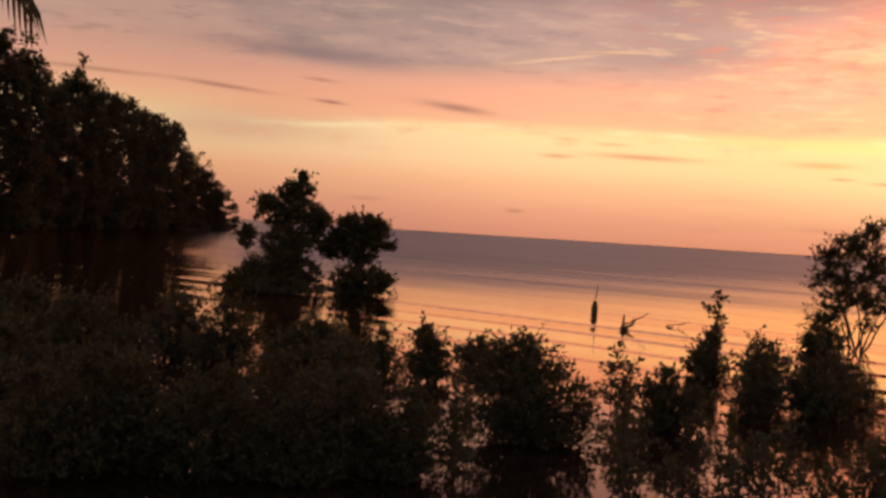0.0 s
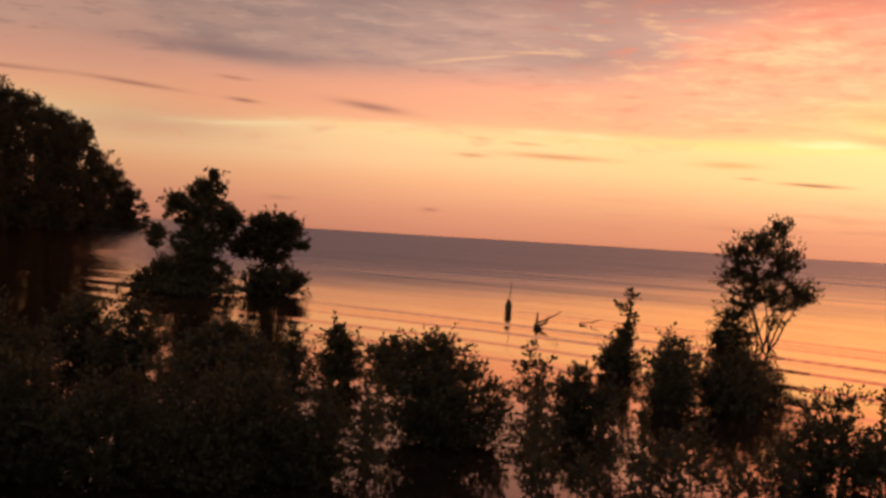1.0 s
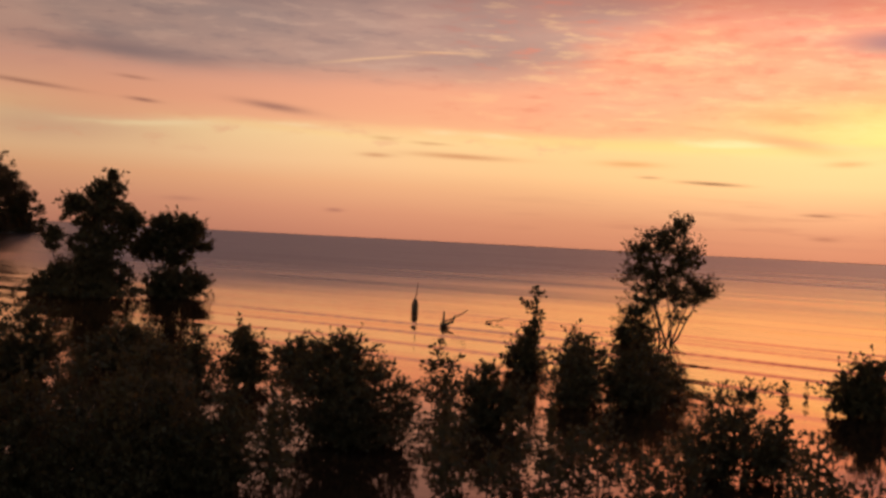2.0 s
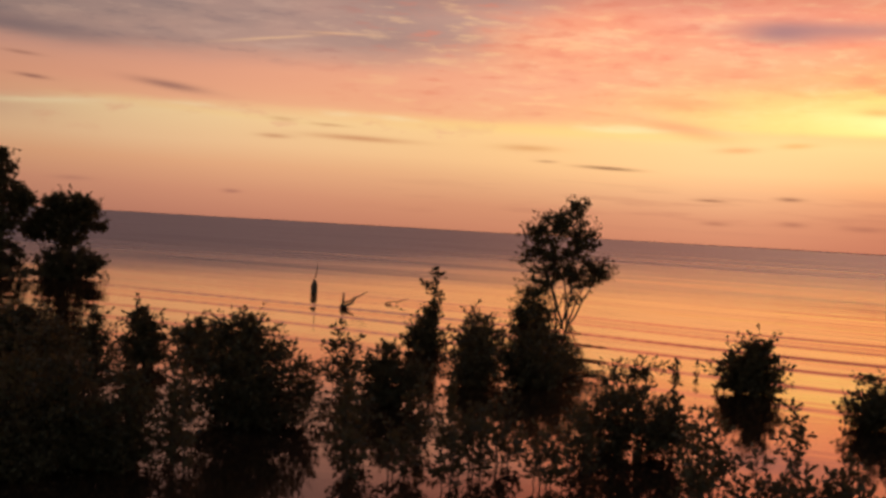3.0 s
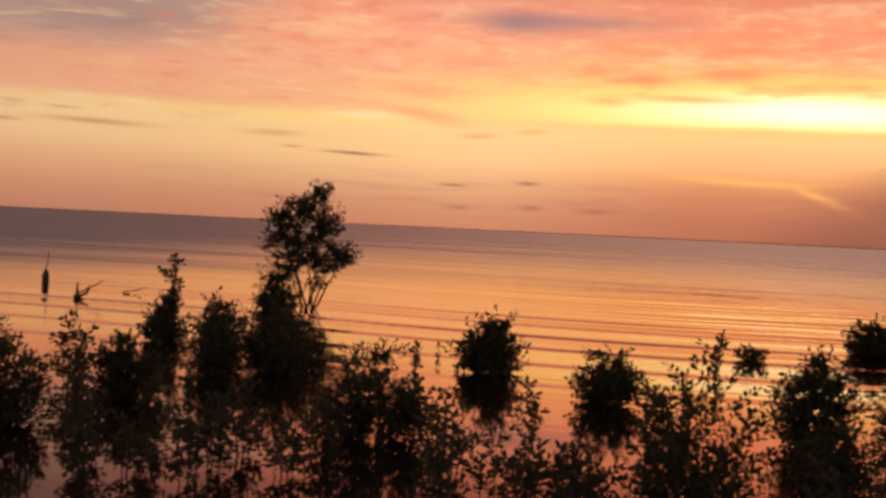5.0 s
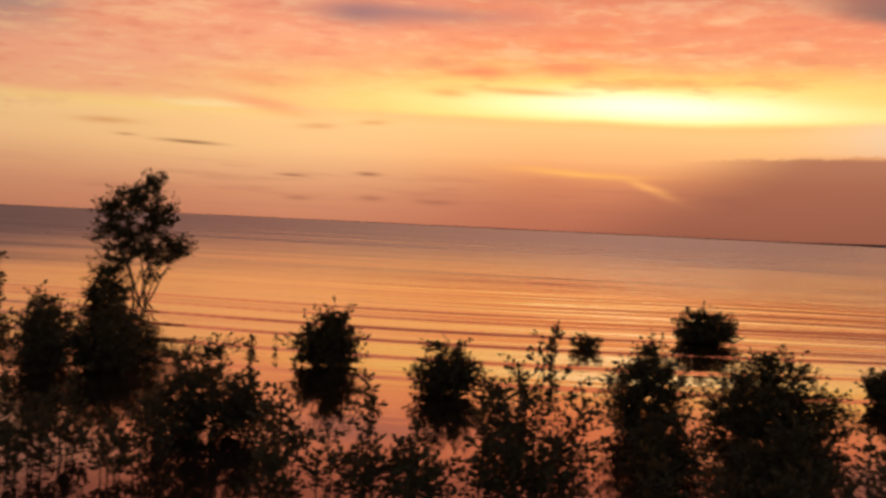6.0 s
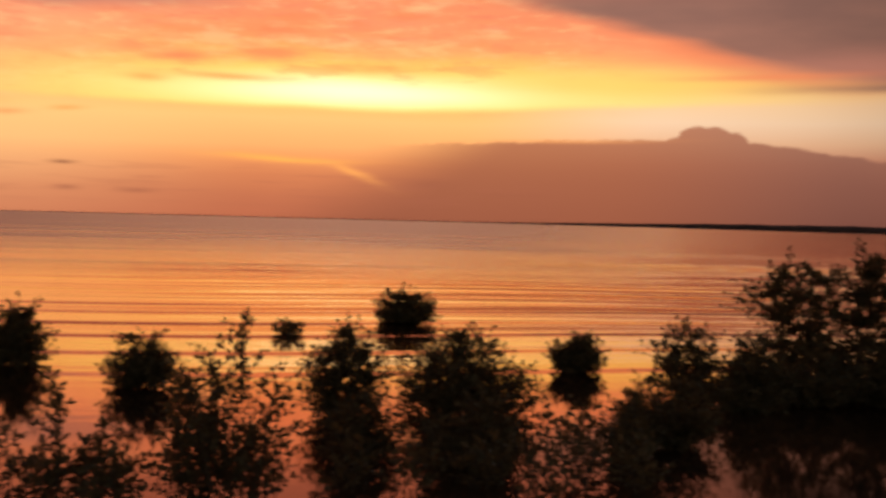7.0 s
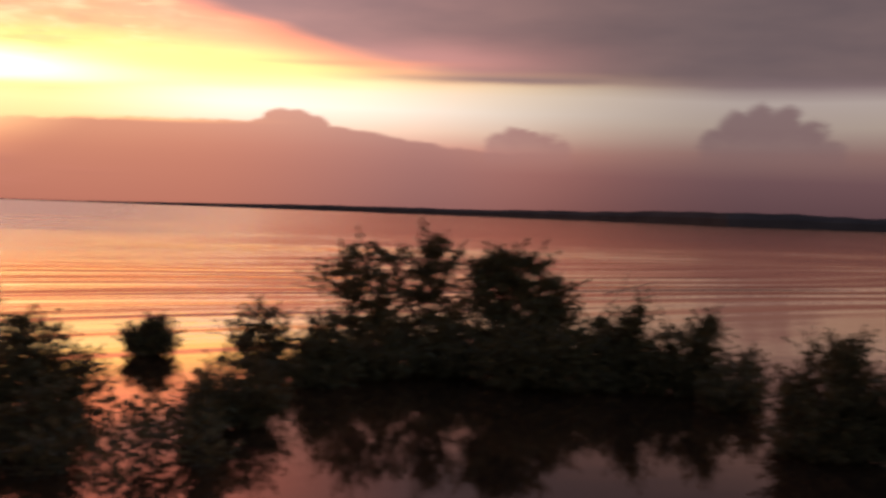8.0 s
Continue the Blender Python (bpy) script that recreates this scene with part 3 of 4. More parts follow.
def mangrove(name, label, category, x, y, clumps, seed, leaf=0.09, stems=5, foot=0.12, stem_r=0.022, singles=0, upright=0.7, shoots=0, frame_shoots=None, reach=1.0, group="mangroves in the shallows"):
    """clumps: (dx, dy, z, wide, tall, twigs, leaves a twig): masses of foliage on twigs, carried by stems."""
    rng = np.random.default_rng(seed)
    thing = tagged(new(name), label, category, group)
    thing.location = (x, y, 0)
    order = rng.permutation(len(clumps)) if clumps else []
    ends = []
    at, way, roots, tips = [], [], [], []
    for foot_at, top in (frame_shoots[3] if frame_shoots else ()):
        (v, f), pts = limb(foot_at - (0, 0, 0.3), top, 0.014, 0.004, rng, 0.03)
        part("stem", mesh_of("stem", v, f, BARK, True), thing)
        ends.append(np.array(pts))
    for k in range(max(stems, 1) if clumps else 0):
        cx, cy, cz, cw, ct, _, _ = clumps[order[k % len(clumps)]]
        a = rng.uniform(0, 2 * math.pi)
        foot_at = (foot * math.cos(a) * rng.uniform(0.2, 1), foot * math.sin(a) * rng.uniform(0.2, 1), -0.35)
        end = (cx + rng.normal() * cw * 0.15, cy + rng.normal() * cw * 0.15, cz + ct * rng.uniform(0.1, 0.6))
        (v, f), pts = limb(foot_at, end, stem_r * rng.uniform(0.8, 1.3), stem_r * 0.35, rng)
        part("stem", mesh_of("stem", v, f, BARK, True), thing)
        ends.append(np.array(pts))
    axis = np.concatenate(ends)
    for cx, cy, cz, cw, ct, count, per in clumps:
        n, per = int(count), int(per)
        q = rng.normal(size=(n, 3))
        q /= np.linalg.norm(q, axis=1)[:, None]
        swell_ = 1 + 0.10 * np.sin(3.1 * q[:, 0] + 4.7 * q[:, 2] + seed) + 0.13 * np.abs(rng.normal(size=n)) * (rng.random(n) < 0.5)
        q *= (rng.uniform(0.06, 1.0, n) ** 0.45 * swell_)[:, None]
        tip = np.array((cx, cy, cz)) + q * (cw, cw, ct)
        low = tip[:, 2] < 0.03
        tip[low, 2] = rng.uniform(0.03, 0.25, low.sum())
        gap = np.linalg.norm(axis[None] - (tip - (0, 0, 0.12))[:, None], axis=2)
        near = axis[np.argmin(gap, axis=1)]
        span = np.linalg.norm(tip - near, axis=1)
        root = near + (tip - near) * np.maximum(0.0, 1 - 0.40 / np.maximum(span, 0.40))[:, None]
        keep = rng.random(n) < 0.5
        roots.append(root[keep])
        tips.append(tip[keep])
        d = (tip - root) / (np.linalg.norm(tip - root, axis=1)[:, None] + 1e-6)
        t = rng.uniform(0.3, 1.08, (n, per, 1))
        at.append((root[:, None] + (tip - root)[:, None] * t + rng.normal(size=(n, per, 3)) * 0.03).reshape(-1, 3))
        w = rng.normal(size=(n, per, 3)) * 0.75 + d[:, None] * 0.6 + (0, 0, upright)
        way.append(w.reshape(-1, 3))
    if shoots:
        # leafy shoots standing out of the crown
        weight = np.array([c[3] * c[4] for c in clumps]) ** 0.8
        begin, end = [], []
        for c in rng.choice(len(clumps), shoots, p=weight / weight.sum()):
            cx, cy, cz, cw, ct, _, _ = clumps[c]
            q = rng.normal(size=3)
            q[2] = abs(q[2]) * 1.0 - 0.55
            q /= np.linalg.norm(q)
            p = np.array((cx, cy, cz)) + q * (cw, cw, ct) * rng.uniform(0.65, 0.9)
            go = q * (1, 1, 0.6) + (0, 0, rng.uniform(0.2, 0.8)) + rng.normal(size=3) * 0.2
            if p[2] > 0.05:
                begin.append(p)
                end.append(p + go / np.linalg.norm(go) * rng.uniform(0.12, 0.40) * reach)
        sprout = leafy(np.array(begin), np.array(end), leaf * 0.62, rng)
        at.append(sprout[0])
        way.append(sprout[1])
        roots.append(np.array(begin))
        tips.append(np.array(end))
    if frame_shoots:
        begin, end, gap, _ = frame_shoots
        sprout = leafy(begin, end, gap, rng)
        at.append(sprout[0])
        way.append(sprout[1])
        roots.append(begin)
        tips.append(end)
    part("twigwork", sticks_mesh("twigwork", np.concatenate(roots), np.concatenate(tips), 0.006, 0.002, BARK), thing, kind="stuff")
    at, way = np.concatenate(at), np.concatenate(way)
    size = leaf * rng.uniform(0.7, 1.25, len(at))
    if singles:
        # sparse plants: leaves that can be told apart
        picks = rng.permutation(len(at))
        alone, rest = picks[:singles], picks[singles:]
        for i in alone:
            ob = part("leaf", LEAF_MESHES[rng.integers(3)], thing)
            d = Vector(way[i]).normalized()
            m = d.to_track_quat("Y", "Z").to_matrix().to_4x4()
            ob.matrix_local = Matrix.Translation(at[i]) @ m @ pose(0, 0, 0, 0, rng.uniform(0, 360), 0) @ Matrix.Scale(float(size[i]), 4)
        at, way, size = at[rest], way[rest], size[rest]
    if len(at):
        part("crown", leaves_mesh("crown", at, way, size, LEAF, rng), thing, kind="stuff")
    return thing


def bush_clumps(h, w, seed, form, twigs, per):
    """The masses of a bush h high and w wide: dome, column, cone or spray."""
    rng = np.random.default_rng(seed + 900)
    out, r = [], w / 2
    if form in ("dome", "column"):
        mid_z, tall, base = (0.33, 0.54, 0.95) if form == "dome" else (0.40, 0.54, 0.92)
        out.append((0, 0, h * mid_z, r * 0.84, h * tall * 0.84, twigs * 0.85, per))
        out.append((0, 0, h * 0.08, r * base, h * 0.22, twigs * 0.40, per))
        out.append((0, 0, h * 0.26, r * 0.86, h * 0.22, twigs * 0.18, per))
        for _ in range(4):
            a = rng.uniform(0, 6.28)
            k = rng.uniform(0.4, 0.65)
            out.append((r * k * math.cos(a), r * k * math.sin(a), h * rng.uniform(0.3, 0.66), r * 0.45, h * 0.22, twigs * 0.07, per))
        for _ in range(3):
            out.append((r * rng.uniform(-0.32, 0.32), r * rng.uniform(-0.32, 0.32), h * rng.uniform(0.80, 0.92), r * 0.28, h * 0.15, twigs * 0.045, per))
    elif form == "ball":
        out.append((0, 0, h * 0.36, r * 0.95, h * 0.58, twigs * 0.85, per))
        out.append((0, 0, h * 0.12, r * 0.95, h * 0.25, twigs * 0.40, per))
    elif form == "cone":
        for z, k in ((0.12, 1.0), (0.30, 0.95), (0.50, 0.78), (0.70, 0.55), (0.88, 0.28)):
            out.append((rng.normal() * r * 0.1, rng.normal() * r * 0.1, h * z, r * k, h * 0.17, twigs * (0.10 + 0.25 * k), per))
    return out


LABELS = {
    "dome": "broad dense dark mangrove bush standing in shallow water",
    "column": "upright dense mangrove bush with a shaggy top in water",
    "ball": "small round mangrove bush alone on open rippled water",
    "cone": "narrow pointed dark mangrove bush rising from the water",
    "spray": "sparse young mangrove with separate leaves against bright water",
}
# x, y, height, width, form, twigs, leaves a twig, single leaves
LEE_THICKET = [
    (-6.31, 16.67, 1.85, 2.20, "dome", 330, 11, 0), (-4.89, 16.08, 1.70, 1.90, "dome", 300, 11, 0),
    (-6.40, 27.83, 1.54, 1.80, "column", 178, 10, 0), (-5.08, 26.26, 1.59, 1.68, "dome", 179, 10, 0),
    (-2.77, 17.40, 1.53, 1.37, "dome", 174, 10, 0), (-1.81, 19.11, 1.56, 1.73, "dome", 254, 11, 0),
    (-1.20, 22.69, 1.52, 0.86, "cone", 95, 10, 0), (-5.14, 14.96, 1.45, 2.00, "dome", 250, 11, 0),
    (-4.15, 15.76, 1.45, 1.90, "dome", 250, 11, 0), (-3.15, 15.47, 1.46, 1.70, "dome", 230, 11, 0),
    (-1.95, 15.65, 1.50, 1.70, "dome", 230, 11, 0), (-1.13, 16.22, 1.42, 1.50, "dome", 210, 11, 0),
]
# added bushes that stand in for dark reflections of headland and trees
LEE_REFLECTION_FILL = [
    (-3.27, 29.80, 0.95, 2.50, "dome", 240, 11, 0),
    (-8.90, 24.30, 1.75, 2.60, "dome", 330, 11, 0), (-7.20, 23.60, 1.75, 2.50, "dome", 330, 11, 0),
    (-10.60, 23.40, 1.70, 2.60, "dome", 330, 11, 0),
]
BAY_BUSHES = [
    (-0.40, 26.94, 1.21, 1.25, "cone", 149, 11, 0), (0.94, 30.91, 0.74, 1.16, "column", 50, 9, 0),
    (1.60, 19.94, 1.84, 2.65, "dome", 526, 12, 0),
    (4.38, 22.05, 1.20, 1.42, "dome", 190, 11, 0), (7.30, 31.84, 0.88, 1.28, "column", 79, 11, 0),
    (8.10, 29.05, 1.25, 1.35, "column", 84, 10, 0), (8.26, 25.21, 1.33, 1.89, "column", 135, 10, 0),
    (6.83, 24.92, 1.32, 1.19, "column", 73, 9, 0), (7.39, 17.40, 1.43, 2.24, "dome", 311, 9, 186),
    (-0.47, 16.05, 1.30, 1.10, "dome", 130, 10, 0),
]
OPEN_WATER_BUSHES = [
    (13.60, 24.72, 1.25, 1.70, "column", 188, 12, 0), (13.86, 20.11, 1.06, 1.54, "dome", 159, 11, 0),
    (14.72, 15.05, 1.62, 1.60, "column", 240, 10, 0), (16.28, 13.47, 1.46, 2.85, "dome", 360, 12, 0),
    (23.12, 15.88, 0.83, 1.28, "column", 146, 11, 0), (23.28, 26.38, 0.45, 0.95, "ball", 26, 8, 0),
    (29.36, 27.34, 1.13, 2.02, "ball", 237, 11, 0), (13.29, 10.85, 0.90, 1.75, "dome", 190, 10, 0),
    (12.38, 12.13, 0.90, 1.40, "dome", 130, 9, 0), (9.79, 28.06, 0.92, 1.81, "dome", 94, 10, 0),
]
COAST_THICKET = [
    (22.09, 12.24, 1.28, 1.56, "column", 124, 9, 0), (21.58, 10.55, 1.33, 1.25, "column", 127, 10, 0),
    (15.45, 9.60, 1.00, 0.90, "dome", 110, 9, 0), (24.84, 5.56, 1.43, 1.06, "column", 109, 10, 0),
    (24.14, 4.70, 1.69, 1.25, "cone", 165, 11, 0), (23.99, 3.35, 1.55, 1.19, "cone", 161, 11, 0),
    (24.11, 2.40, 0.94, 0.81, "dome", 53, 9, 0), (19.13, 0.60, 1.80, 2.25, "dome", 680, 11, 0),
    (19.13, -0.99, 1.85, 2.10, "dome", 560, 10, 0), (16.63, 9.59, 1.06, 1.75, "dome", 200, 10, 0),
    (21.12, 10.61, 0.84, 2.00, "dome", 135, 10, 0), (22.69, 9.99, 1.00, 2.19, "dome", 151, 10, 0),
]
COAST_THICKET_BEYOND = [
    (23.73, 8.79, 1.14, 2.12, "dome", 165, 10, 0), (23.05, 6.91, 1.29, 2.00, "dome", 165, 10, 0),
    (23.34, 5.90, 1.24, 1.81, "dome", 150, 10, 0), (24.40, 5.26, 1.00, 1.81, "dome", 121, 10, 0),
    (24.14, 4.04, 1.23, 1.81, "dome", 143, 10, 0), (22.63, 2.60, 0.81, 1.32, "dome", 79, 10, 0),
]
YOUNG_NEAR_BAY = [
    (7.10, 12.75, 0.95, 1.10, "spray", 46, 7, 161), (0.28, 15.74, 1.36, 0.70, "spray", 45, 6, 161),
    (2.44, 15.53, 1.30, 0.70, "spray", 45, 6, 161), (3.73, 14.75, 1.50, 0.70, "spray", 45, 6, 161),
    (6.42, 12.95, 0.90, 0.90, "spray", 46, 6, 155), (3.13, 15.59, 0.75, 0.95, "spray", 40, 7, 124),
    (5.08, 15.04, 0.78, 1.10, "spray", 50, 7, 155), (2.85, 17.40, 1.35, 0.90, "spray", 0, 0, 160),
    (3.95, 17.60, 1.10, 0.80, "spray", 0, 0, 150), (0.15, 17.40, 1.35, 0.90, "spray", 0, 0, 150),
    (5.00, 16.40, 1.20, 1.00, "spray", 0, 0, 150), (6.00, 15.90, 0.90, 0.90, "spray", 0, 0, 120),
]
YOUNG_NEAR_BAY_BEYOND = [
    (3.60, 23.70, 1.40, 1.00, "spray", 0, 0, 140),
    (4.29, 15.67, 1.02, 1.20, "spray", 60, 7, 173),
]
YOUNG_SHALLOWS = [
    (8.48, 18.05, 1.45, 0.40, "spray", 26, 5, 120), (7.95, 12.20, 1.00, 1.10, "spray", 46, 7, 161),
    (8.98, 11.00, 2.30, 2.00, "spray", 230, 6, 186), (8.50, 11.27, 1.48, 1.15, "spray", 90, 6, 186),
    (8.75, 11.85, 1.50, 0.75, "spray", 60, 6, 150), (8.16, 12.64, 0.70, 0.90, "spray", 46, 6, 136),
    (7.36, 12.10, 0.88, 0.90, "spray", 46, 6, 155), (7.65, 11.50, 0.78, 0.80, "spray", 40, 6, 136),
    (7.30, 14.40, 1.15, 1.10, "spray", 0, 0, 150),
]
YOUNG_SUNWARD = [
    (9.69, 16.26, 1.05, 0.80, "spray", 50, 6, 173), (11.70, 8.34, 1.29, 1.05, "spray", 55, 6, 186),
    (9.61, 11.13, 1.16, 0.95, "spray", 70, 6, 160), (10.64, 10.75, 0.75, 1.00, "spray", 60, 6, 155),
    (11.24, 10.14, 0.62, 1.00, "spray", 60, 6, 155), (11.97, 9.62, 0.62, 1.00, "spray", 60, 6, 155),
    (12.97, 8.81, 0.95, 1.10, "spray", 70, 6, 173), (13.44, 8.11, 0.72, 1.05, "spray", 70, 6, 155),
    (12.40, 9.72, 0.66, 1.10, "spray", 50, 6, 124), (9.23, 11.93, 1.18, 0.95, "spray", 60, 6, 161),
    (9.80, 11.60, 0.72, 0.90, "spray", 46, 6, 136), (13.90, 9.30, 1.00, 1.30, "spray", 0, 0, 140),
]
YOUNG_SUNWARD_BEYOND = [
    (14.60, 9.00, 0.95, 1.20, "spray", 0, 0, 140),
]
BUSHES = LEE_THICKET + LEE_REFLECTION_FILL + BAY_BUSHES + OPEN_WATER_BUSHES + COAST_THICKET + COAST_THICKET_BEYOND + YOUNG_NEAR_BAY + YOUNG_NEAR_BAY_BEYOND + YOUNG_SHALLOWS + YOUNG_SUNWARD + YOUNG_SUNWARD_BEYOND
for i, (x, y, h, w, form, twigs, per, singles) in enumerate(BUSHES):
    far = math.hypot(x, y)
    leaf = min(0.14, max(0.085, 0.0044 * far))
    if form == "spray":
        mangrove("mangrove_bush", LABELS[form], "mangrove bush", x, y, [], 100 + i, leaf=leaf * 1.2, singles=min(singles, 140),
                 frame_shoots=spray_frame(h, w, i, int(50 + (640 if h > 2 else 480 if x < 8 else 270) * h * w * 0.5)))
    else:
        mangrove("mangrove_bush", LABELS[form], "mangrove bush", x, y, bush_clumps(h, w, i, form, twigs * 1.05, per), 100 + i,
                 leaf=leaf, stems=6, foot=w * 0.16, singles=singles, shoots=int(85 * h * w), reach=min(far / 22, 0.9 * h))

# taller mangrove trees: the masses of their crowns, limb by limb
mangrove("mangrove_tree", "dark bushy mangrove tree with a pointed crown over the bay", "mangrove tree", -8.31, 57.57, [
    (1.03, 0.00, 5.70, 0.23, 0.42, 42, 12), (0.68, 0.19, 5.06, 0.87, 0.53, 123, 12), (-0.75, -0.17, 4.37, 0.54, 0.51, 82, 12),
    (0.55, 0.40, 3.90, 1.58, 1.06, 386, 12), (1.91, -0.04, 3.62, 0.63, 0.69, 117, 12), (-1.64, -0.08, 2.73, 0.45, 0.54, 75, 12),
    (0.41, 0.49, 2.53, 1.58, 0.63, 240, 12), (0.41, -0.36, 1.85, 1.28, 0.45, 148, 12), (0.27, 0.22, 1.03, 2.04, 0.83, 390, 12),
    (-1.30, 0.14, 0.62, 1.18, 0.75, 215, 12), (0.14, -0.76, 0.21, 2.63, 0.61, 369, 12), (-2.05, 0.22, 0.15, 0.73, 0.61, 117, 12)],
    501, shoots=300, reach=1.3, leaf=0.18, stems=9, stem_r=0.05, foot=0.3)
mangrove("mangrove_tree", "rounded dark mangrove tree beside a taller one", "mangrove tree", -4.46, 59.50, [
    (0.14, 0.00, 3.76, 0.99, 0.48, 125, 12), (-0.57, 0.14, 3.51, 0.63, 0.51, 92, 12), (0.93, -0.20, 3.38, 0.63, 0.57, 100, 12),
    (0.25, 0.35, 2.78, 1.39, 0.75, 250, 12), (-1.12, -0.04, 2.64, 0.69, 0.69, 127, 12), (1.67, -0.05, 2.53, 0.28, 0.17, 32, 12),
    (-0.03, 0.30, 1.91, 0.99, 0.36, 100, 12), (0.25, -0.45, 0.89, 1.59, 0.69, 264, 12), (1.45, 0.04, 0.72, 0.40, 0.33, 50, 12),
    (0.11, 0.22, 0.15, 1.77, 0.51, 221, 12), (-1.67, -0.16, 2.23, 0.54, 0.40, 68, 12)],
    502, shoots=240, reach=1.3, leaf=0.18, stems=8, stem_r=0.045, foot=0.25)
mangrove("mangrove_tree", "tall slender mangrove with an open crown on thin stems", "mangrove tree", 15.64, 43.47, [
    (0.42, 0.00, 4.60, 0.37, 0.37, 35, 10), (0.08, 0.14, 4.07, 0.76, 0.46, 60, 10), (-0.78, -0.15, 3.95, 0.56, 0.37, 45, 10),
    (-1.32, 0.09, 3.32, 0.44, 0.61, 52, 10), (-0.23, -0.05, 3.21, 1.13, 0.76, 109, 10), (0.82, -0.08, 3.42, 0.56, 0.61, 60, 10),
    (-1.07, 0.21, 2.48, 0.81, 0.49, 66, 10), (0.08, -0.25, 2.48, 1.02, 0.54, 68, 10), (1.34, 0.05, 2.27, 0.49, 0.41, 42, 10),
    (1.45, 0.05, 1.91, 0.49, 0.22, 32, 10), (0.66, -0.15, 1.74, 0.61, 0.41, 29, 10), (0.45, 0.12, 1.03, 0.46, 0.32, 14, 10),
    (0.00, 0.10, 1.95, 0.70, 0.40, 31, 10), (-0.60, 0.00, 2.00, 0.60, 0.45, 37, 10), (0.55, 0.0, 1.75, 0.5, 0.35, 14, 9)],
    503, shoots=260, reach=1.3, leaf=0.14, stems=9, stem_r=0.04, foot=0.25)
mangrove("mangrove_bush", "loose upright mangrove bush at a taller tree's foot", "mangrove bush", 14.10, 42.60, [
    (0.15, 0, 1.45, 0.55, 0.42, 44, 9), (-0.05, 0.1, 0.85, 0.66, 0.45, 70, 9), (0.1, 0, 0.25, 0.80, 0.45, 110, 9), (-0.5, 0, 0.2, 0.4, 0.4, 36, 9)],
    510, shoots=90, reach=1.3, leaf=0.15, stems=5, stem_r=0.03, foot=0.2)
mangrove("mangrove_sapling", "thin mangrove sapling with a few leaf tufts on one stem", "mangrove sapling", 7.42, 31.60, [
    (0.00, 0.00, 1.13, 0.32, 0.32, 36, 8), (0.06, 0.00, 1.58, 0.24, 0.26, 11, 6), (-0.10, 0.00, 1.93, 0.27, 0.26, 11, 6),
    (0.13, 0.00, 2.19, 0.19, 0.19, 7, 5), (0.00, 0.00, 0.15, 0.40, 0.80, 33, 8)],
    504, leaf=0.13, stems=2, stem_r=0.016, foot=0.04, singles=280)
mangrove("mangrove_seedling", "tiny mangrove seedling with two leaf tufts above the water", "mangrove seedling", 13.59, 27.52, [
    (0.0, 0, 0.10, 0.07, 0.06, 4, 5), (0.04, 0, 0.42, 0.05, 0.05, 3, 4)], 509, leaf=0.09, stems=1, stem_r=0.008, foot=0.01)
mangrove("mangrove_tree", "open-crowned mangrove tree with airy foliage in the shallows", "mangrove tree", 24.60, 10.98, [
    (-0.26, 0.13, 2.30, 0.62, 0.47, 54, 9), (0.39, -0.26, 2.20, 0.65, 0.47, 54, 9), (-0.45, 0.52, 1.88, 0.68, 0.47, 54, 9),
    (0.13, 0.00, 1.55, 0.98, 0.49, 84, 9), (0.13, 0.00, 0.77, 1.10, 0.59, 200, 10), (0.00, 0.00, 0.15, 1.23, 0.72, 240, 10)],
    505, reach=1.4, shoots=180, leaf=0.125, stems=7, stem_r=0.03, foot=0.2)
mangrove("mangrove_tree", "narrow mangrove tree with a pointed leafy top", "mangrove tree", 25.79, 9.85, [
    (0.00, 0.00, 2.67, 0.31, 0.36, 28, 9), (0.10, 0.00, 2.33, 0.57, 0.49, 66, 9), (-0.20, 0.13, 1.81, 0.72, 0.49, 72, 9),
    (0.16, 0.00, 1.29, 0.86, 0.47, 84, 9), (0.00, 0.00, 0.57, 1.10, 0.60, 200, 10)],
    506, reach=1.4, shoots=168, leaf=0.125, stems=6, stem_r=0.03, foot=0.2)
mangrove("mangrove_tree", "dense dark mangrove tree with a ragged top", "mangrove tree", 24.75, 7.74, [
    (0.00, 0.13, 2.41, 0.44, 0.36, 70, 10), (0.20, -0.33, 2.26, 0.55, 0.44, 100, 10), (0.00, 0.45, 2.14, 0.62, 0.47, 110, 10),
    (0.00, 0.00, 1.61, 0.94, 0.60, 220, 10), (0.00, 0.00, 0.77, 1.10, 0.65, 230, 10), (0.00, 0.00, 0.15, 1.23, 0.78, 240, 10)],
    507, reach=1.4, shoots=156, leaf=0.125, stems=7, stem_r=0.03, foot=0.2)
mangrove("mangrove_tree", "small pointed mangrove tree beside taller ones", "mangrove tree", 25.42, 6.89, [
    (0.00, 0.00, 1.81, 0.34, 0.36, 60, 10), (0.00, 0.00, 1.29, 0.60, 0.49, 130, 10), (0.00, 0.00, 0.57, 0.81, 0.59, 160, 10)],
    508, reach=1.4, shoots=84, leaf=0.125, stems=5, stem_r=0.026, foot=0.15)


# ---- bare twigs, stake, driftwood ----
def bare_branch(label, x, y, arms, seed, r0=0.012, mat=BARK, name="bare_branch", category="branch"):
    rng = np.random.default_rng(seed)
    thing = tagged(new(name), label, category)
    thing.location = (x, y, 0)
    for start, end, k in arms:
        (v, f), _ = limb(start, end, r0 * k, r0 * k * 0.4, rng, 0.10, 6, 5)
        part("limb", mesh_of("limb", v, f, mat, True), thing)
    return thing


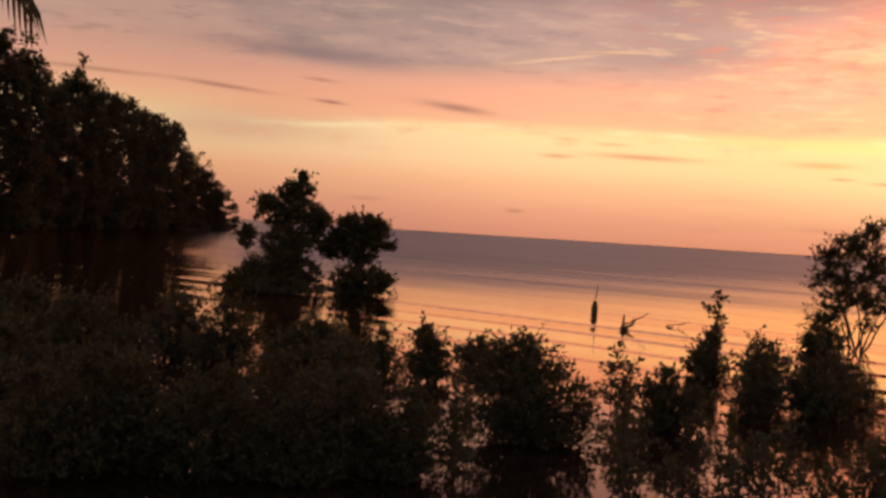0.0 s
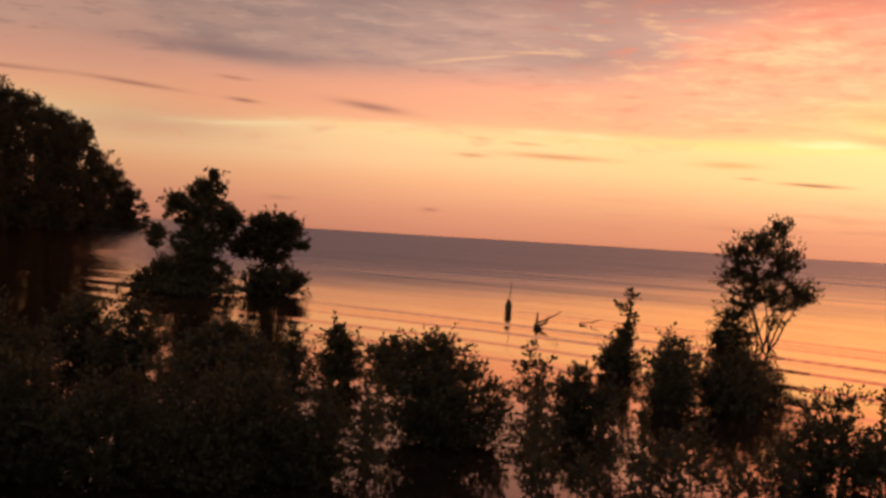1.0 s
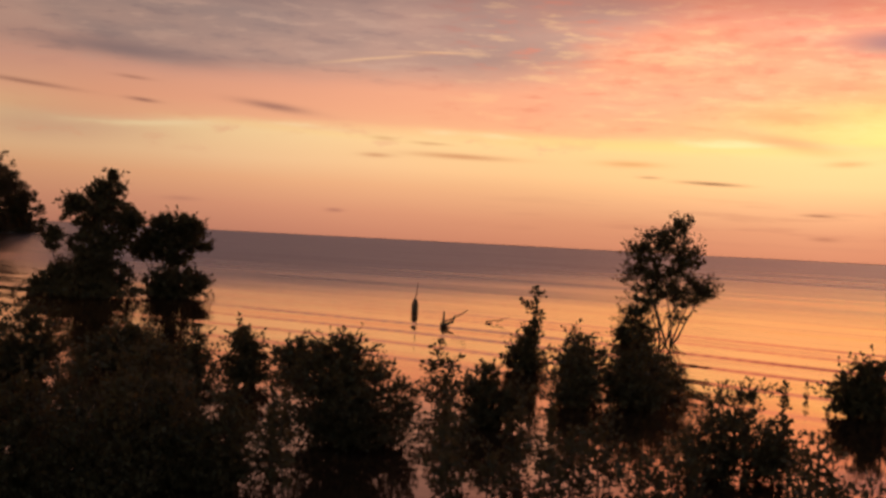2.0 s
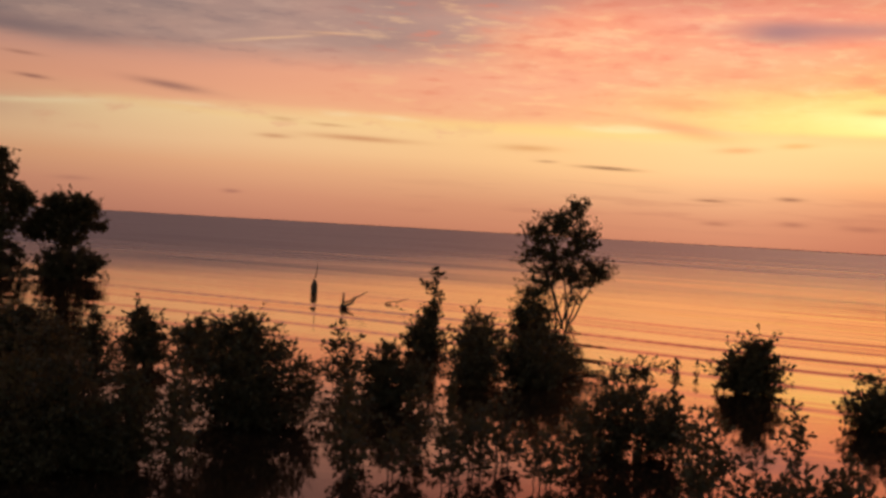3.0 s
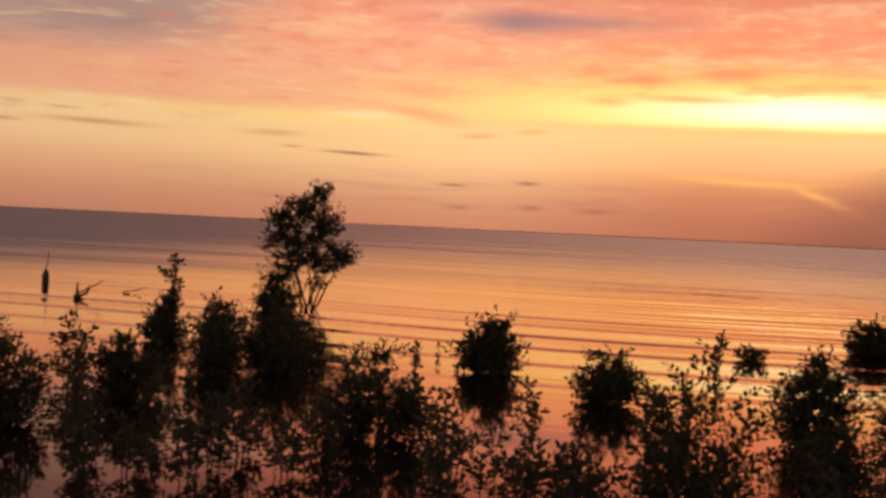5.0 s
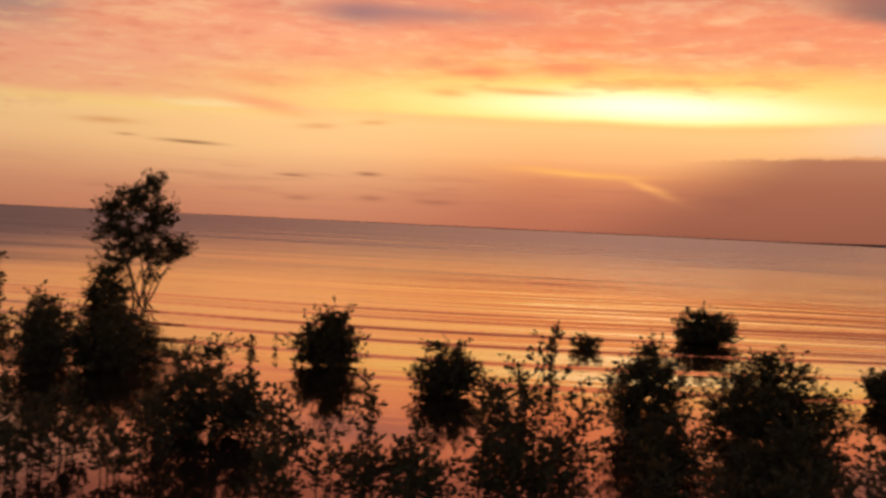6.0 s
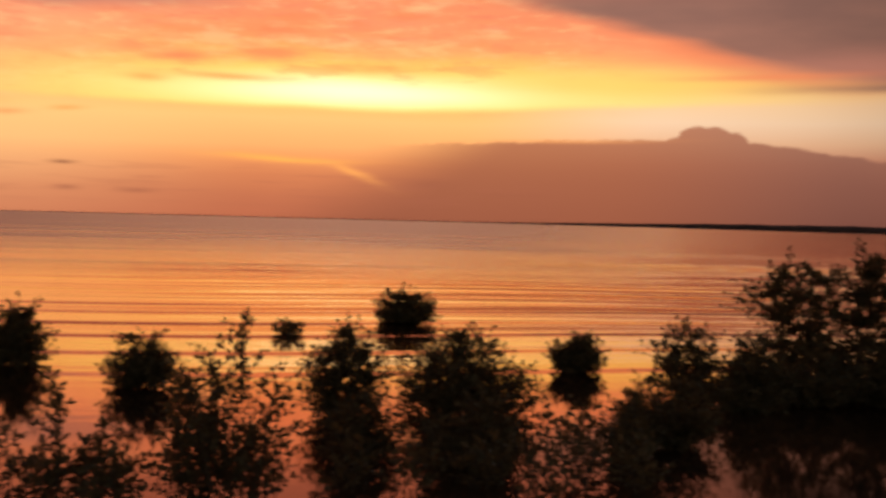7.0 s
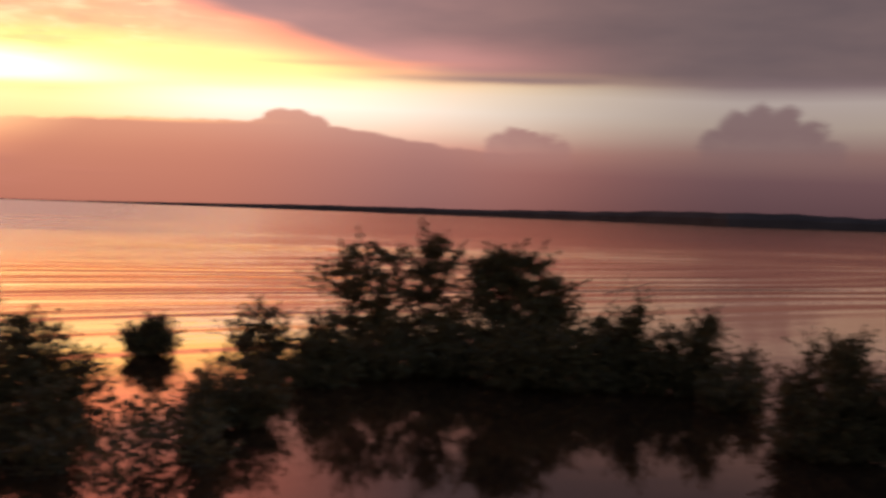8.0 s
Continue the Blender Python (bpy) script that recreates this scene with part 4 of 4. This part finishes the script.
bare_branch("thin bare arching twigs standing above the bushes", 26.3, 6.2, [
    ((0, 0, -0.3), (0.0, 0.2, 1.9), 1.3), ((0, 0.14, 1.0), (0.1, -0.8, 2.35), 1.0), ((0, -0.3, 1.8), (0.0, -1.5, 2.15), 0.8), ((0, 0.16, 1.3), (0, 0.5, 2.15), 0.7)], 71, 0.016)
bare_branch("low bare twigs reaching over the water", 26.7, 4.45, [
    ((0, 0, -0.3), (0.0, -0.3, 1.35), 1.1), ((0, -0.14, 0.8), (0.0, -1.2, 1.75), 0.8), ((0, -0.2, 1.0), (0, 0.4, 1.9), 0.7)], 72, 0.016)
stake = bare_branch("weathered wooden stake with a thick foot in the water", 7.42, 56.3, [
    ((0, 0, -0.4), (0.02, 0, 0.75), 1.0), ((0.02, 0, 0.72), (0.08, 0, 1.45), 0.6)], 73, 0.05, DRIFT, "stake", "stake")
v, f = tube([(0.0, 0, -0.3), (0.01, 0, 0.1), (0.02, 0, 0.32), (0.03, 0, 0.5), (0.03, 0, 0.62)], [0.15, 0.16, 0.15, 0.10, 0.04], 8)
part("foot", mesh_of("foot", v, f, DRIFT, True), stake)
bare_branch("half-sunk driftwood branch rising from the water", 7.54, 47.44, [
    ((-0.12, 0, -0.15), (-0.08, 0, 0.62), 1.5), ((-0.1, 0, 0.18), (0.95, 0.2, 0.70), 0.8), ((0.1, 0, 0.1), (0.35, 0, 0.48), 1.1), ((-0.2, 0, 0.05), (0.35, 0, 0.2), 1.7)], 74, 0.05, DRIFT, "driftwood", "driftwood")
bare_branch("small driftwood twig floating on the water", 10.32, 50.42, [
    ((-0.5, 0, 0.02), (0.3, 0, 0.16), 0.8), ((0.0, 0, 0.08), (0.55, 0, 0.28), 0.5)], 75, 0.04, DRIFT, "driftwood", "driftwood")


# ---- the wooded headland ----
def forest_tree(x, y, h, w, seed, leaves=8000):
    rng = np.random.default_rng(seed)
    thing = tagged(new("forest_tree"), "tall dark broad-crowned tree on the wooded headland", "tree", "trees on the headland")
    thing.location = (x, y, 0.2)
    (v, f), trunk = limb((0, 0, -0.6), (rng.normal() * 0.8, rng.normal() * 0.8, h * 0.8), 0.45, 0.12, rng, 0.03, 7, 8)
    part("trunk", mesh_of("trunk", v, f, BARK, True), thing)
    blobs = []
    for k in range(13):
        s = 0.04 + 0.88 * (k + rng.uniform(0, 0.8)) / 13
        reach = w * 0.5 * (1.0 - max(0, s - 0.45) * 1.25) * rng.uniform(0.45, 0.95)
        a = k * 2.4 + rng.uniform(-0.4, 0.4)
        c = np.array((reach * math.cos(a), reach * math.sin(a), h * s))
        blobs.append((c, w * rng.uniform(0.16, 0.25), h * rng.uniform(0.07, 0.11)))
        root = trunk[min(6, int(s * 6))]
        (v, f), _ = limb(root, c, 0.14, 0.04, rng, 0.08, 4, 5)
        part("limb", mesh_of("limb", v, f, BARK, True), thing)
    blobs.append((np.array((0, 0, h * 0.90)), w * 0.2, h * 0.09))
    at = []
    per = leaves // len(blobs)
    for c, rw, rz in blobs:
        sub = c + rng.normal(size=(14, 3)) * (rw * 0.55, rw * 0.55, rz * 0.6)
        q = rng.normal(size=(per, 3))
        q /= np.linalg.norm(q, axis=1)[:, None]
        q *= rng.uniform(0, 1, (per, 1)) ** 0.4
        at.append(sub[rng.integers(0, 14, per)] + q * (rw * 0.42, rw * 0.42, rz * 0.5))
    at = np.concatenate(at)
    at[:, 2] = np.maximum(at[:, 2], 0.4)
    way = rng.normal(size=at.shape) + (0, 0, 0.3)
    part("crown", leaves_mesh("crown", at, way, rng.uniform(0.5, 1.0, len(at)) * h * 0.024 + 0.2, FOREST, rng, 0.62), thing, kind="stuff")


rng_h = np.random.default_rng(11)
# bearing (degrees left), distance, height, width
for k, (deg, far, h, w) in enumerate([
        (11.0, 308, 10.5, 9), (11.7, 300, 15, 11), (12.6, 292, 19, 12), (13.4, 280, 24.5, 13), (14.2, 265, 25.5, 13), (15.0, 252, 26, 13), (15.9, 240, 26, 12),
        (16.8, 222, 26, 12), (17.7, 208, 27, 10), (18.6, 200, 23, 10), (20.0, 180, 26, 11), (21.6, 172, 28, 12), (23.4, 165, 28, 12), (25.6, 158, 27, 12), (28.0, 150, 26, 12),
        (12.2, 318, 14, 12), (14.6, 290, 18, 14), (16.6, 255, 18, 13), (19.2, 220, 17, 12), (22.2, 190, 20, 12)]):
    forest_tree(-far * math.sin(radians(deg)), far * math.cos(radians(deg)), h, w, 300 + k)
# low shore under the trees
hv, hf = [], []
for k in range(40):
    t = k / 39
    deg, far = 10.4 + 22 * t, 312 - 165 * t ** 0.8
    for off, z in ((-4, -0.4), (0, 0.35), (10, 1.2), (60, 2.0)):
        r = far + off + 1.5 * math.sin(k * 1.7)
        hv.append((-r * math.sin(radians(deg)), r * math.cos(radians(deg)), z))
for k in range(39):
    for c in range(3):
        hf.append((k * 4 + c, (k + 1) * 4 + c, (k + 1) * 4 + c + 1, k * 4 + c + 1))
tagged(new("headland", mesh_of("headland", hv, hf, MUD, True)), "low muddy shore under the headland trees", "shore", kind="structure")
# scrub along its waterline
at = []
for k in range(26000):
    t = rng_h.uniform(0, 1)
    deg, far = 10.7 + 20 * t, 312 - 160 * t ** 0.8
    r = far + rng_h.uniform(-2.5, 6)
    tall = 5.0 + 1.6 * math.sin(deg * 5.1) + 1.0 * math.sin(deg * 13.7)
    at.append((-r * math.sin(radians(deg)), r * math.cos(radians(deg)), 0.2 + rng_h.uniform(0, 1) ** 1.5 * max(tall, 0.8)))
at = np.array(at)
tagged(new("shore_scrub", leaves_mesh("shore_scrub", at, rng_h.normal(size=at.shape) + (0, 0, 0.4), rng_h.uniform(0.6, 1.2, len(at)), FOREST, rng_h, 0.7)),
       "dark low scrub along the headland's waterline", "scrub", kind="stuff")


# ---- the far coast ----
cv, cf = [], []
n_c = 760
for k in range(n_c):
    deg = -14 + 126 * k / (n_c - 1)
    t = max(0.0, (deg - 50) / 62)
    far = 4400 - 3000 * min(1, t * 1.9)
    top = 1.3 + 1.7 * min(1, max(0, (deg - 20) / 30)) + 13.0 * min(1, t * 4.5) + (0.3 + 0.9 * min(1, t * 4)) * (math.sin(k * 0.045 + 1) + 0.5 * math.sin(k * 0.17) + 0.35 * math.sin(k * 0.47 + 2) + rng_h.uniform(-0.25, 0.25))
    for off, z in ((0, -0.5), (8, top * 0.55), (40, top), (260, top * 1.02), (300, -0.5)):
        r = far + off
        cv.append((r * math.sin(radians(deg)), r * math.cos(radians(deg)), z))
for k in range(n_c - 1):
    for c in range(4):
        cf.append((k * 5 + c, (k + 1) * 5 + c, (k + 1) * 5 + c + 1, k * 5 + c + 1))
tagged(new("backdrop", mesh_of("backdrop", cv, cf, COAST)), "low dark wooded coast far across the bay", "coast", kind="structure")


# ---- coconut palm at the edge of the bank ----
palm = tagged(new("coconut_palm"), "coconut palm on the bank with long drooping fronds", "palm tree")
PALM = Vector((-8.2, 7.6, 0.0))
palm.location = PALM
rng_p = np.random.default_rng(5)
trunk_pts = [(0.25 * t * t, 0.1 * t, -0.3 + 7.7 * t) for t in np.linspace(0, 1, 12)]
v, f = tube(trunk_pts, [0.20 - 0.07 * t + 0.012 * (i % 2) for i, t in enumerate(np.linspace(0, 1, 12))], 10)
part("trunk", mesh_of("trunk", v, f, BARK, True), palm)
TOP = Vector(trunk_pts[-1])


def frond(bearing, length, lift, droop, singles=False):
    way = Vector((math.sin(radians(bearing)), math.cos(radians(bearing)), 0))
    side = Vector((way.y, -way.x, 0))
    pts = [TOP + way * (length * t * (1 - 0.12 * t)) + Vector((0, 0, lift * t - droop * t * t)) for t in np.linspace(0, 1, 15)]
    v, f = tube(pts, np.linspace(0.028, 0.006, 15), 5)
    stalk = part("frond", mesh_of("frond", v, f, FROND, True), palm)
    lv, lf = [], []
    for k in range(62):
        t = 0.14 + 0.86 * k / 61
        i = min(13, int(t * 14))
        p = pts[i].lerp(pts[i + 1], t * 14 - i)
        for s in (-1, 1):
            L = (0.55 + 0.35 * math.sin(math.pi * t)) * rng_p.uniform(0.85, 1.1)
            d = (side * s * 0.55 + way * 0.35 + Vector((0, 0, -0.75 - 0.4 * t))).normalized()
            a = p + d * L * 0.5 + Vector((0, 0, 0.03))
            w = way * 0.021
            one = [p - w * 0.5, p + w * 0.5, a + w, p + d * L + Vector((0, 0, -0.06)), a - w]
            if singles:
                me = mesh_of("leaflet", one, [(0, 1, 2, 4), (4, 2, 3)], FROND)
                part("leaflet", me, stalk)
            else:
                b = len(lv)
                lv += one
                lf += [(b, b + 1, b + 2, b + 4), (b + 4, b + 2, b + 3)]
    if lv:
        part("leaflets", mesh_of("leaflets", lv, lf, FROND), stalk, kind="stuff")


frond(52.5, 5.4, 1.2, 3.1, True)
for bearing, lift, droop in ((100, 1.2, 2.4), (150, 2.0, 2.8), (200, 1.0, 2.6), (245, 1.8, 2.6), (290, 1.1, 2.5), (335, 1.9, 2.6)):
    frond(bearing, 4.2, lift, droop)
